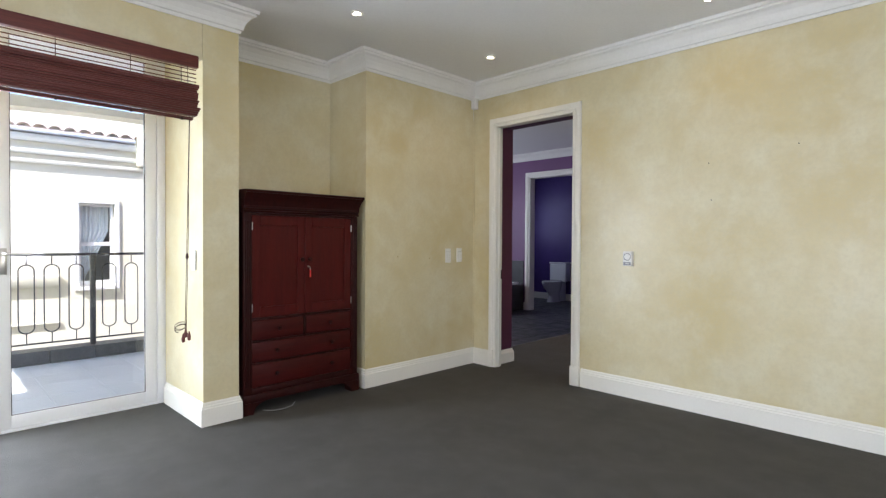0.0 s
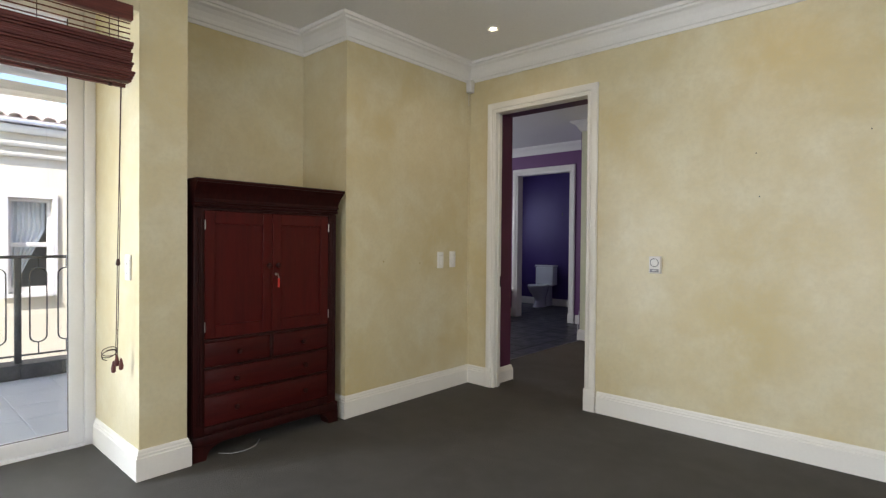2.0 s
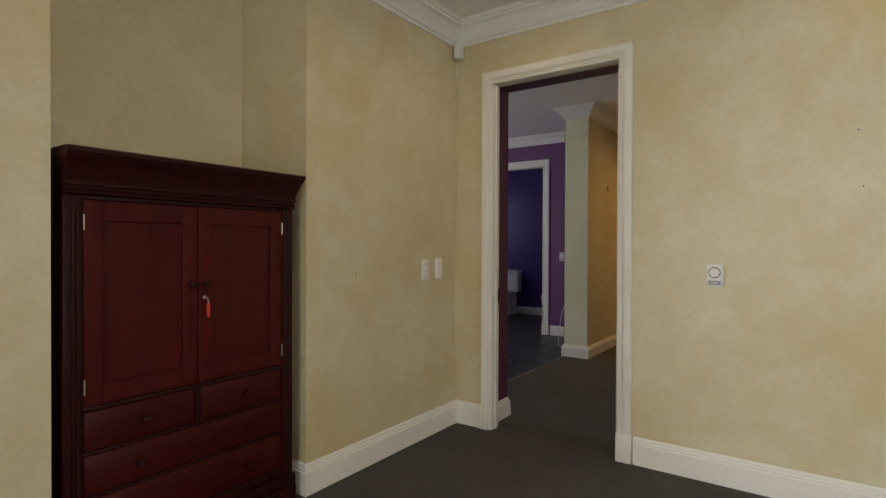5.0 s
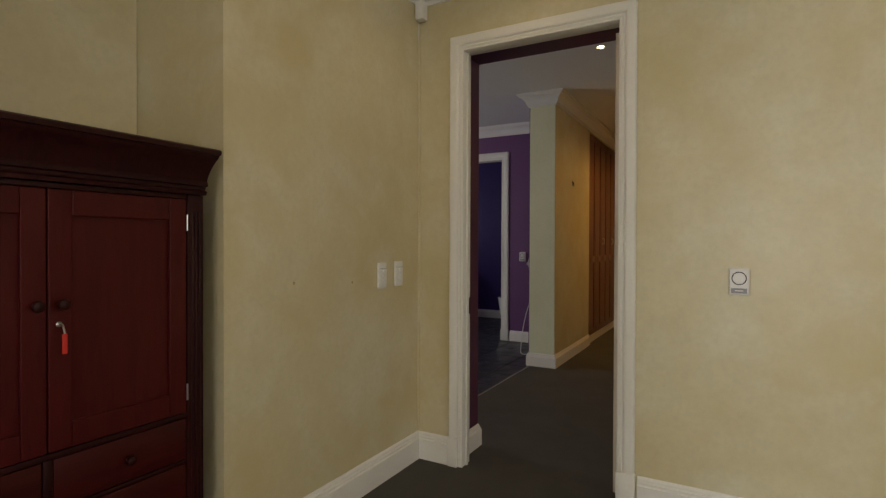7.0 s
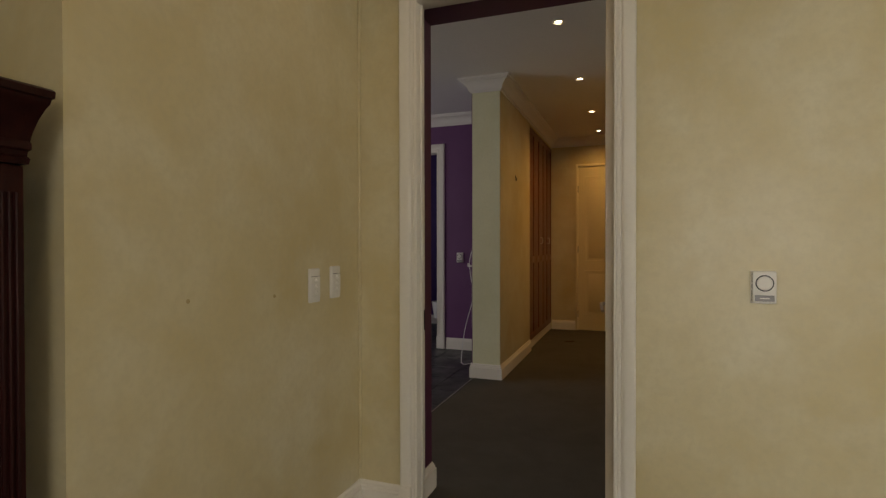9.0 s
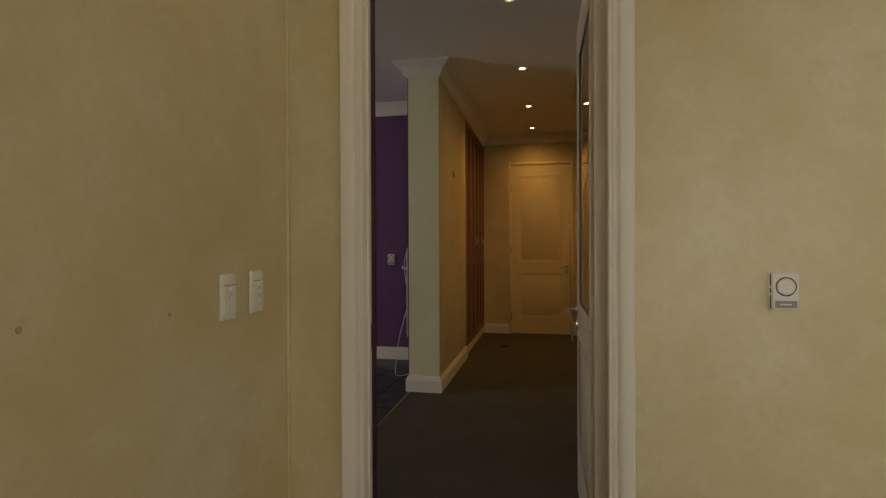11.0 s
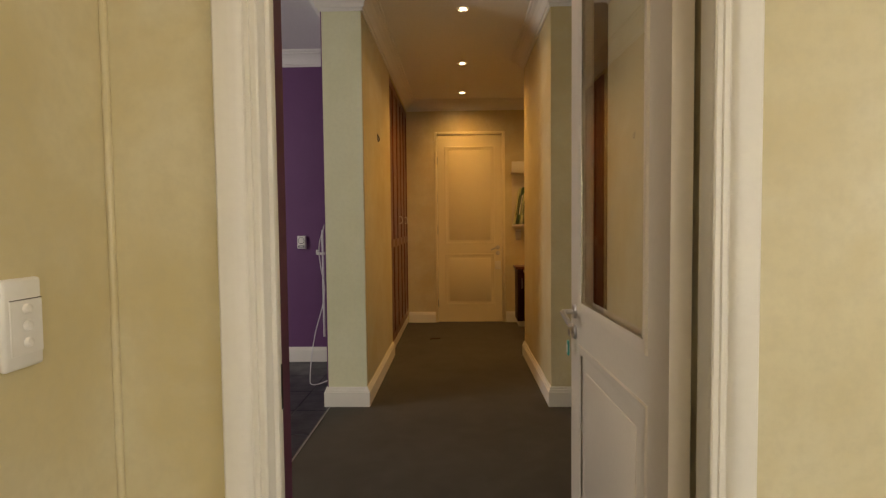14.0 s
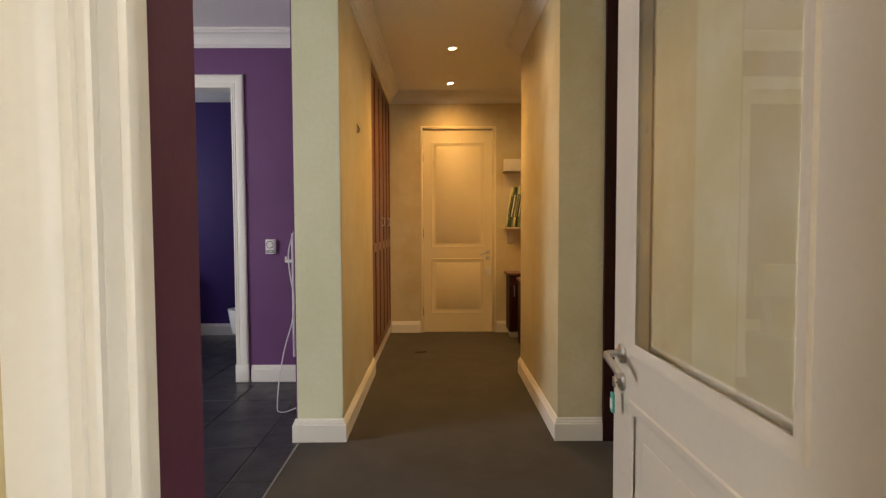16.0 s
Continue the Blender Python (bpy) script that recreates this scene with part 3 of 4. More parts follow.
# south window, behind the walk
window_2 = tagged(new("window_2"), "white framed window out of view", "window", "", "structure")
window_2.location = (-0.6, -3.3, 0.10)
wpart("window_frame", boxes((-2.0, -3.33, 0.10, -1.93, -3.26, 2.35), (0.73, -3.33, 0.10, 0.8, -3.26, 2.35), (-1.93, -3.33, 0.10, 0.73, -3.26, 0.17), (-1.93, -3.33, 2.28, 0.73, -3.26, 2.35), (-0.63, -3.33, 0.17, -0.57, -3.26, 2.28)), upvc, window_2)
p = wpart("pane", boxes((-1.95, -3.30, 0.15, 0.75, -3.294, 2.3)), glass, window_2, smooth=False)
p.visible_shadow = False

# east window, unseen and added only to go with the east fill lamp
window_3 = tagged(new("window_3"), "white framed window out of view", "window", "", "structure")
window_3.location = (2.7, 1.0, 0.8)
wpart("window_frame", boxes((2.66, 0.15, 0.8, 2.73, 0.21, 2.2), (2.66, 1.79, 0.8, 2.73, 1.85, 2.2), (2.66, 0.21, 0.8, 2.73, 1.79, 0.86), (2.66, 0.21, 2.14, 2.73, 1.79, 2.2)), upvc, window_3)
p = wpart("pane", boxes((2.69, 0.2, 0.85, 2.696, 1.8, 2.15)), glass, window_3, smooth=False)
p.visible_shadow = False

# ---- wooden blind over the balcony door ----
blind = thing("roman_blind", "dark red wooden slat blind, half raised over the balcony door", "blind")
blind.location = (-3.69, 0.62, 2.5)
BY0, BY1 = -0.34, 1.566
wpart("valance", boxes((-3.721, BY0, 2.425, -3.678, BY1, 2.502), bevel=0.003), blind_wood, blind, "dark red wooden head rail")
for k, z in enumerate((2.412, 2.386, 2.360, 2.334)):
    wpart("slat", boxes((-3.706, BY0 + 0.005, z - 0.003, -3.700, BY1 - 0.008, z + 0.003), bevel=0.001, segments=1), blind_wood, blind)
for k in range(16):
    z = 2.305 - 0.0128 * k
    x = -3.668 + 0.010 * math.sin(k * 1.15) + (0.012 if k > 11 else 0)
    wpart("slat", boxes((-3.720, BY0 + 0.003 * (k % 3), z - 0.0062, x, BY1 - 0.004 * (k % 4), z + 0.0062), bevel=0.0022, segments=1), blind_wood, blind)
for k, z in enumerate((2.095, 2.085)):
    wpart("slat", boxes((-3.720, BY0, z - 0.004, -3.690 - 0.008 * k, BY1 - 0.03, z + 0.004), bevel=0.001, segments=1), blind_wood, blind)
for y in (-0.05, 0.42, 0.80, 1.17, 1.46, 1.50):
    wpart("lift_cord", tube([(-3.688, y, 2.425), (-3.686, y, 2.31)], 0.0022, 6), cord_mat, blind)
    if y < 1.5:
        wpart("cord_knob", lathe([(0.002, 0), (0.009, 0.003), (0.010, 0.012), (0.004, 0.018)], 10, "z", (-3.676, y, 2.068)), cord_mat, blind)
for dy in (0.0, 0.008):
    pts = [(-3.69 - 0.16 * k / 12, 1.515 + 0.02 * k / 12 + dy * (1 if k > 5 else 0.3), 2.3 - 1.62 * k / 12) for k in range(13)]
    wpart("pull_cord", tube(pts, 0.0024, 6), cord_mat, blind, "thin brown pull cord")
wpart("cord_slider", lathe([(0.003, 0), (0.011, 0.004), (0.008, 0.03), (0.004, 0.036)], 10, "z", (-3.785, 1.527, 1.17)), cord_mat, blind)
loop = [(-3.85 + 0.035 * math.sin(a) * (1 - a / 40), 1.535 - 0.03 + 0.035 * math.cos(a), 0.715 + 0.006 * math.sin(a * 0.6) - a * 0.0012 + 0.026 * math.sin(a)) for a in [0.35 * k for k in range(50)]]
wpart("cord_coil", tube(loop, 0.0022, 6), cord_mat, blind, "loosely coiled cord")
for dx, dz in ((0, 0), (0.016, -0.02), (-0.012, -0.035)):
    wpart("tassel", lathe([(0.005, 0), (0.011, 0.006), (0.012, 0.026), (0.007, 0.050), (0.003, 0.064)], 12, "z", (-3.85 + dx, 1.54 + dx, 0.630 + dz)), blind_wood, blind, "small turned wooden tassel")
blind.location.z -= 0.035

# ---- armoire ----
armoire = thing("armoire", "dark red mahogany armoire with doors and drawers in a niche", "wardrobe")
armoire.location = (-3.96, 2.405, 0)
AX0, AX1, AY0, AY1, AC = -4.24, -3.73, 1.889, 2.873, 2.382
for piece, box in (("side_panel", (AX0, AY0, 0.10, AX1 - 0.02, AY0 + 0.03, 1.47)), ("side_panel", (AX0, AY1 - 0.03, 0.10, AX1 - 0.02, AY1, 1.47)), ("back_panel", (AX0, AY0 + 0.03, 0.10, AX0 + 0.02, AY1 - 0.03, 1.455)), ("shelf", (AX0 + 0.02, AY0 + 0.03, 0.10, AX1 - 0.03, AY1 - 0.03, 0.14)), ("shelf", (AX0 + 0.02, AY0 + 0.03, 0.64, AX1 - 0.06, AY1 - 0.03, 0.66)), ("top_board", (AX0, AY0, 1.472, AX1, AY1, 1.49)), ("inner_panel", (AX1 - 0.06, AY0 + 0.03, 0.14, AX1 - 0.045, AY1 - 0.03, 1.46))):
    wpart(piece, boxes(box, bevel=0.002), mahogany, armoire)
for y0, y1, s in ((AY0, AY0 + 0.062, 1), (AY1 - 0.062, AY1, -1)):
    post = wpart("corner_post", boxes((AX1 - 0.03, y0, 0.10, AX1, y1, 1.46), bevel=0.004), mahogany, armoire)
    for k in range(3):
        yc = (y0 + y1) / 2 + (k - 1) * 0.014
        wpart("reed", tube([(AX1 + 0.001, yc, 0.20), (AX1 + 0.001, yc, 1.40)], 0.005, 8), mahogany, post)
for z0, z1 in ((0.677, 0.694), (0.518, 0.530), (0.357, 0.368), (0.14, 0.185), (1.445, 1.46)):
    wpart("rail", boxes((AX1 - 0.03, AY0 + 0.062, z0, AX1 - 0.004, AY1 - 0.062, z1), bevel=0.002), mahogany, armoire)
wpart("divider", boxes((AX1 - 0.03, AC - 0.012, 0.530, AX1 - 0.004, AC + 0.012, 0.677), bevel=0.002), mahogany, armoire)
top_prof = [(0, 1.462), (0.012, 1.462), (0.016, 1.474), (0.008, 1.480), (0.010, 1.490), (0.020, 1.494), (0.020, 1.506), (0.016, 1.512), (0.022, 1.530), (0.036, 1.556), (0.054, 1.580), (0.066, 1.590), (0.070, 1.600), (0.078, 1.602), (0.080, 1.616), (0.072, 1.622), (0, 1.622)]
bm = bmesh.new()
rows = []
for (x, y, dx, dy) in ((AX0, AY0, 0, -0.15), (AX1, AY0, 1, -0.15), (AX1, AY1, 1, 0.2), (AX0, AY1, 0, 0.2)):
    rows.append([bm.verts.new((x + dx * o, y + dy * o, h)) for o, h in top_prof])
for p, q in zip(rows, rows[1:]):
    for j in range(len(top_prof) - 1):
        bm.faces.new((p[j], q[j], q[j + 1], p[j + 1]))
bm.faces.new([r[-2] for r in rows])
wpart("cornice", bm, mahogany, armoire, "deep moulded mahogany cornice")


def framed_door(y0, y1, z0, z1, x, mat, owner, label):
    """A door lying in the plane x: a panel that carries two stiles and two rails."""
    w = 0.062
    d = wpart("door", boxes((x - 0.02, y0 + w - 0.01, z0 + 0.065, x - 0.011, y1 - w + 0.01, z1 - 0.065), bevel=0.001), mat, owner, label, smooth=False)
    for a, b in ((y0, y0 + w), (y1 - w, y1)):
        wpart("stile", boxes((x - 0.022, a, z0, x, b, z1), bevel=0.0035), mat, d, smooth=False)
    for a, b in ((z0, z0 + 0.075), (z1 - 0.075, z1)):
        wpart("rail", boxes((x - 0.022, y0 + w, a, x, y1 - w, b), bevel=0.0035), mat, d, smooth=False)
    return d


def knob(parent, x, y, z, size=0.017):
    wpart("knob", lathe([(0.008, -0.004), (0.007, 0.010), (size * 0.8, 0.014), (size, 0.022), (size * 0.85, 0.031), (0.004, 0.035)], 16, "x", (x, y, z)), mahogany, parent, "turned wooden knob")


for y0, y1, ky in ((AY0 + 0.065, AC - 0.002, AC - 0.032), (AC + 0.002, AY1 - 0.065, AC + 0.032)):
    d = framed_door(y0, y1, 0.696, 1.443, AX1 - 0.004, mahogany_door, armoire, "red mahogany panelled door")
    knob(d, AX1 - 0.004, ky, 1.115)
    hy = y0 if y0 < AC - 0.1 else y1
    for z in (0.768, 1.362):
        wpart("hinge", tube([(AX1 + 0.001, hy, z - 0.028), (AX1 + 0.001, hy, z + 0.028)], 0.0034, 8), chrome, d, "small bright hinge")
for y0, y1, z0, z1 in ((AY0 + 0.065, AC - 0.014, 0.532, 0.675), (AC + 0.014, AY1 - 0.065, 0.532, 0.675), (AY0 + 0.065, AY1 - 0.065, 0.370, 0.516), (AY0 + 0.065, AY1 - 0.065, 0.187, 0.355)):
    d = wpart("drawer", boxes((AX1 - 0.028, y0, z0, AX1 - 0.005, y1, z1), bevel=0.005), mahogany_drawer, armoire, "red mahogany drawer front")
    for f in ((0.5,) if y1 - y0 < 0.5 else (0.22, 0.78)):
        knob(d, AX1 - 0.005, y0 + f * (y1 - y0), (z0 + z1) / 2, 0.016)
bm = boxes((AX1 - 0.012, AY0 - 0.006, 0.085, AX1 + 0.012, AY1 + 0.012, 0.142), (AX0, AY0 - 0.006, 0.085, AX1 - 0.012, AY0 + 0.012, 0.142), (AX0, AY1 - 0.012, 0.085, AX1 - 0.012, AY1 + 0.012, 0.142), bevel=0.005)
wpart("plinth", bm, mahogany, armoire)
for y, s in ((AY0 - 0.006, 1), (AY1 + 0.012, -1)):
    for x, sx in ((AX1 + 0.012, -1), (AX0, 1)):
        bm = bmesh.new()
        outline = [(0, 0), (0.075, 0), (0.083, 0.03), (0.10, 0.055), (0.13, 0.072), (0.17, 0.086), (0, 0.086)]
        a = [bm.verts.new((x, y + s * u, h)) for u, h in outline]
        b = [bm.verts.new((x + sx * 0.09, y + s * min(u, 0.09), h)) for u, h in outline]
        for k in range(len(outline)):
            bm.faces.new((a[k], a[(k + 1) % 7], b[(k + 1) % 7], b[k]))
        bm.faces.new(a)
        bm.faces.new(b)
        wpart("bracket_foot", bm, mahogany, armoire, smooth=False)
esc = wpart("escutcheon", lathe([(0.002, 0), (0.008, 0), (0.008, 0.003), (0.006, 0.005)], 16, "x", (AX1 - 0.004, AC + 0.028, 1.058)), chrome, armoire, "small nickel lock")
wpart("key", tube([(AX1, AC + 0.028, 1.058), (AX1 + 0.016, AC + 0.028, 1.058), (AX1 + 0.021, AC + 0.028, 1.053), (AX1 + 0.021, AC + 0.032, 1.033)], 0.003, 8), chrome, armoire, "steel key")
wpart("key_tag", boxes((AX1 + 0.020, AC + 0.024, 0.975, AX1 + 0.024, AC + 0.038, 1.033), bevel=0.002), red_tag, armoire, "red plastic key tag")
cable = solid("floor_cable", tube([(-3.76, 2.05, 0.004), (-3.70, 2.10, 0.004), (-3.685, 2.18, 0.004), (-3.71, 2.26, 0.004), (-3.79, 2.33, 0.004)], 0.0028, 8), plastic_grey, "grey cable end lying on the carpet under the armoire", "cable")

# ---- switches, sensors, bell boxes ----


def switch_plate(name, m, label):
    """Upright plate with three rockers; local x across, z up, y out of the wall (towards -y)."""
    sw = thing(name, label, "light switch", m, "light switches")
    part("plate", boxes((-0.037, -0.013, -0.070, 0.037, 0, 0.070), bevel=0.006, segments=3), plastic, sw)
    part("inner_panel", boxes((-0.026, -0.0142, -0.048, 0.0345, -0.012, 0.0355), bevel=0.0006, segments=1), plastic, sw, smooth=False)
    part("groove", boxes((-0.026, -0.0136, 0.0362, 0.0345, -0.0125, 0.0376)), dark, sw, "thin dark joint line", smooth=False)
    for z in (0.022, -0.004, -0.030):
        part("rocker", lathe([(0.0078, 0), (0.0078, 0.004), (0.006, 0.007), (0.002, 0.0082)], 16, "y", (0, 0, 0)), plastic, sw).matrix_basis = pose(0.004, -0.0135, z, 12, 0, 180)
    return sw


sw = switch_plate("light_switch", pose(X_W, 3.948, 1.118, 0, 0, 90), "white three-button light switch on yellow plaster")
copy_thing(sw, pose(X_W, 4.106, 1.122, 0, 0, 90))
copy_thing(sw, pose(-2.262, 10.14, 1.14))
sw4 = switch_plate("light_switch", pose(-3.87, 1.607, 1.12), "white light switch beside the balcony door")


def bell_box(name, m, label):
    b = thing(name, label, "call button", m, "call buttons")
    part("case", boxes((-0.038, -0.030, -0.058, 0.038, 0, 0.058), bevel=0.004), plastic, b)
    part("back_plate", boxes((-0.041, -0.006, -0.060, 0.041, 0.001, 0.060), bevel=0.002), trim_white, b)
    for z0, z1 in ((-0.052, -0.012), (-0.004, 0.010), (0.018, 0.052)):
        part("side_slot", boxes((-0.0386, -0.018, z0, -0.0375, -0.012, z1)), dark, b, "dark slot in the side", smooth=False)
    part("dial", lathe([(0.0255, 0), (0.0255, 0.003), (0.022, 0.005), (0.022, 0.003), (0.003, 0.004)], 28, "y"), plastic, b).matrix_basis = pose(0, -0.030, 0.016, 0, 0, 180)
    bm = bmesh.new()
    rings = [[bm.verts.new((r * math.cos(2 * math.pi * k / 32), -0.0309, 0.016 + r * math.sin(2 * math.pi * k / 32))) for k in range(32)] for r in (0.0250, 0.0300)]
    for k in range(32):
        bm.faces.new((rings[0][k], rings[0][(k + 1) % 32], rings[1][(k + 1) % 32], rings[1][k]))
    part("dial_ring", bm, iron, b, "dark ring round the dial")
    part("label_plate", boxes((-0.031, -0.0315, -0.050, 0.031, -0.0295, -0.028), bevel=0.0006, segments=1), plastic_grey, b, "grey name plate")
    part("wordmark", boxes((-0.016, -0.0322, -0.041, 0.016, -0.0314, -0.037)), plastic, b)
    return b


bell = bell_box("call_button", pose(-2.037, Y_D, 1.126), "white call button box with round dial on yellow plaster")
bell2 = bell_box("call_button", pose(-4.495, 8.18, 1.122), "white call button box on purple wall")

pir = thing("motion_sensor_box", "small white alarm sensor high in the corner", "sensor", pose(X_W + 0.004, Y_D - 0.004, 2.665))
part("case", boxes((0.004, -0.062, -0.055, 0.060, -0.004, 0.055), bevel=0.008), plastic, pir)
part("lens", boxes((0.016, -0.066, -0.03, 0.048, -0.060, 0.018), bevel=0.003), cornice_white, pir)
part("wire", tube([(0.004, -0.02, -0.055), (0.004, -0.02, -0.16)], 0.002, 6), white_cord, pir)


def hook(m):
    h = thing("wall_hook", "small dark metal hook on yellow plaster", "hook", m, "wall hooks")
    part("shank", tube([(0, 0, 0.03), (0, -0.012, 0.01), (0, -0.016, -0.01), (0, -0.008, -0.022), (0.0, -0.002, -0.018)], 0.004, 8), iron, h)
    part("base", boxes((-0.007, -0.003, -0.015, 0.007, 0, 0.04), bevel=0.001), iron, h)
    return h


hook(pose(-3.688, 7.61, 1.975, 0, 0, 90))
hook(pose(-5.97, 10.05, 1.835))["label"] = "small metal hook on the violet wall"

# ---- downlights ----


def downlight(x, y, ceil):
    d = thing("downlight", "lit recessed downlight with a white rim in the ceiling", "downlight", pose(x, y, ceil), "downlights")
    part("rim", lathe([(0.032, -0.0005), (0.034, -0.007), (0.043, -0.006), (0.047, 0.001), (0.033, 0.002)], 28), plastic, d)
    part("lamp_face", lathe([(0.001, -0.0025), (0.023, -0.0025), (0.024, 0.001)], 24), bulb, d, "glowing lamp face")
    part("reflector", lathe([(0.0245, -0.0015), (0.0315, -0.003), (0.0318, 0.001), (0.0245, 0.001)], 24), iron, d, "dark reflector ring")
    return d


first = downlight(-3.05, 3.78, CEIL)
for x, y in ((-3.15, 2.45), (-1.32, 3.93), (-1.27, 2.4), (-1.27, 0.9), (-2.9, -0.6)):
    copy_thing(first, pose(x, y, CEIL))
# unseen spot with a downlight fixture, added to brighten the alcove
lamp("alcove_fill", "SPOT", look((-1.8, 9.0, CEIL_P - 0.02), (-1.9, 9.3, 0)), 9.0, (1.0, 0.62, 0.26), cone=140)
copy_thing(first, pose(-1.8, 9.0, CEIL_P))
for x, y in ((-3.00, 5.90), (-2.99, 7.27), (-2.985, 8.58), (-2.98, 9.72), (-6.9, 7.1)):
    copy_thing(first, pose(x, y, CEIL_P))
for k, y in enumerate((5.90, 7.27, 8.58, 9.72)):
    lamp("passage_lamp", "SPOT", look((-2.98, y, CEIL_P - 0.02), (-2.98, y, 0)), PASSAGE * (0.14, 0.55, 2.1, 0.95)[k], (1.0, 0.57, 0.19), cone=150)
for x, y in ((-3.05, 3.78), (-3.15, 2.45), (-1.32, 3.93), (-1.27, 2.4)):
    lamp("bedroom_lamp", "SPOT", look((x, y, CEIL - 0.02), (x, y, 0)), BEDROOM * (3.0 if x < -3.0 else 1.0), (1.0, 0.74, 0.42), cone=150)

# ---- passage cupboards ----
edges = (8.405, 8.79, 9.14, 9.49, 9.815, 10.137)
for k, (y0, y1) in enumerate(zip(edges, edges[1:])):
    c = thing("cupboard", "tall built-in reddish wood cupboard with panelled door", "cupboard", group="passage cupboards")
    c.location = (-3.98, (y0 + y1) / 2, 0)
    wpart("body", boxes((-4.28, y0, 0.10, -3.72, y0 + 0.016, 2.715), (-4.28, y1 - 0.016, 0.10, -3.72, y1, 2.715), (-4.28, y0 + 0.016, 2.69, -3.72, y1 - 0.016, 2.715), (-4.28, y0 + 0.016, 0.10, -3.72, y1 - 0.016, 0.12)), cupboard_wood, c)
    d = framed_door(y0 + 0.003, y1 - 0.003, 0.105, 2.71, -3.695, cupboard_wood, c, "reddish wood panelled door")
    wpart("kick_board", boxes((-4.2, y0, 0, -3.705, y1, 0.098)), trim_white, c, "white kick board", smooth=False)
    wpart("mid_rail", boxes((-3.71, y0 + 0.06, 1.05, -3.6935, y1 - 0.06, 1.13), bevel=0.003), cupboard_wood, d)
    hy = y0 + 0.045 if k == 2 else y1 - 0.04
    if k in (2, 3):
        wpart("handle", tube([(-3.695, hy, 1.29), (-3.668, hy, 1.295), (-3.662, hy, 1.33), (-3.668, hy, 1.365), (-3.695, hy, 1.37)], 0.006, 8), chrome, d, "bow-shaped nickel handle")

# ---- alcove: shelf of files, cabinet, desk ----
shelf = thing("wall_shelf", "cream box shelf on the end wall holding files", "shelf")
shelf.location = (-2.1, 10.05, 1.2)
wpart("board", boxes((-2.345, 9.98, 1.245, -1.4, 10.138, 1.270), bevel=0.002), door_paint, shelf)
wpart("fascia", boxes((-2.358, 9.98, 1.917, -1.4, 10.005, 2.057), bevel=0.003), paper, shelf, "pale cream fascia board")
wpart("top_board", boxes((-2.358, 10.007, 1.917, -1.4, 10.138, 1.935)), door_paint, shelf)
wpart("back_board", boxes((-2.345, 10.130, 1.27, -1.4, 10.138, 1.917)), door_paint, shelf)
x = -2.335
for k in range(14):
    w = 0.020 + 0.012 * ((k * 7) % 3) / 2
    h = 0.46 + 0.03 * ((k * 5) % 4) / 3
    lean = 10.0 if k < 6 else 4.0
    f = thing("file_binder", ("dark green spiral-bound file" if k % 2 else "lime and white spiral-bound file") + " leaning on the shelf", "file", pose(x, 9.985, 1.271 + 0.002, 0, lean, 0), "files on the shelf")
    part("cover", boxes((0, 0, 0, w, 0.14, h), bevel=0.002), lime_cover if k % 2 == 0 else green_cover, f)
    part("spine_label", boxes((w * 0.2, -0.0015, h * 0.25, w * 0.8, 0.0005, h * 0.8)), paper if k % 2 else green_cover, f, smooth=False)
    if k % 2 == 0:
        for j in range(16):
            part("ring", boxes((w * 0.15, -0.006, 0.02 + j * h / 17, w * 0.55, 0.001, 0.027 + j * h / 17)), paper, f, smooth=False)
    x += w + (0.014 if k < 6 else 0.006)
cab = thing("low_cabinet", "dark wooden low cabinet with a bow handle against the end wall", "cabinet")
cab.location = (-1.95, 9.95, 0)
wpart("body", boxes((-2.31, 9.80, 0.07, -1.6, 10.118, 0.715), bevel=0.003), mahogany, cab)
wpart("top", boxes((-2.335, 9.775, 0.716, -1.58, 10.118, 0.745), bevel=0.004), cupboard_wood, cab, "reddish wooden top")
wpart("door", boxes((-2.295, 9.785, 0.09, -1.96, 9.80, 0.70), bevel=0.004), mahogany, cab)
wpart("handle", tube([(-2.262, 9.785, 0.48), (-2.262, 9.76, 0.49), (-2.262, 9.755, 0.54), (-2.262, 9.76, 0.59), (-2.262, 9.785, 0.60)], 0.006, 8), chrome, cab, "bow-shaped nickel handle")
wpart("foot", boxes((-2.29, 9.83, 0, -1.62, 10.1, 0.069)), trim_white, cab, smooth=False)
desk = thing("writing_desk", "dark wooden desk in the alcove", "desk")
desk.location = (-1.9, 9.3, 0)
wpart("top", boxes((-2.262, 8.95, 0.690, -1.31, 9.62, 0.722), bevel=0.004), cupboard_wood, desk, "wooden desktop")
wpart("side_panel", boxes((-2.245, 9.36, 0, -2.222, 9.60, 0.689), bevel=0.002), mahogany, desk)
wpart("side_panel", boxes((-1.36, 8.98, 0, -1.335, 9.60, 0.689), bevel=0.002), mahogany, desk)
wpart("back_panel", boxes((-2.22, 9.57, 0.25, -1.362, 9.59, 0.688)), mahogany, desk)

scrap = solid("leaf_scrap", tube([(-3.36, 9.10, 0.004), (-3.33, 9.115, 0.008), (-3.29, 9.12, 0.006), (-3.25, 9.135, 0.009)], 0.007, 6), cord_mat, "small brown scrap lying on the carpet", "scrap")

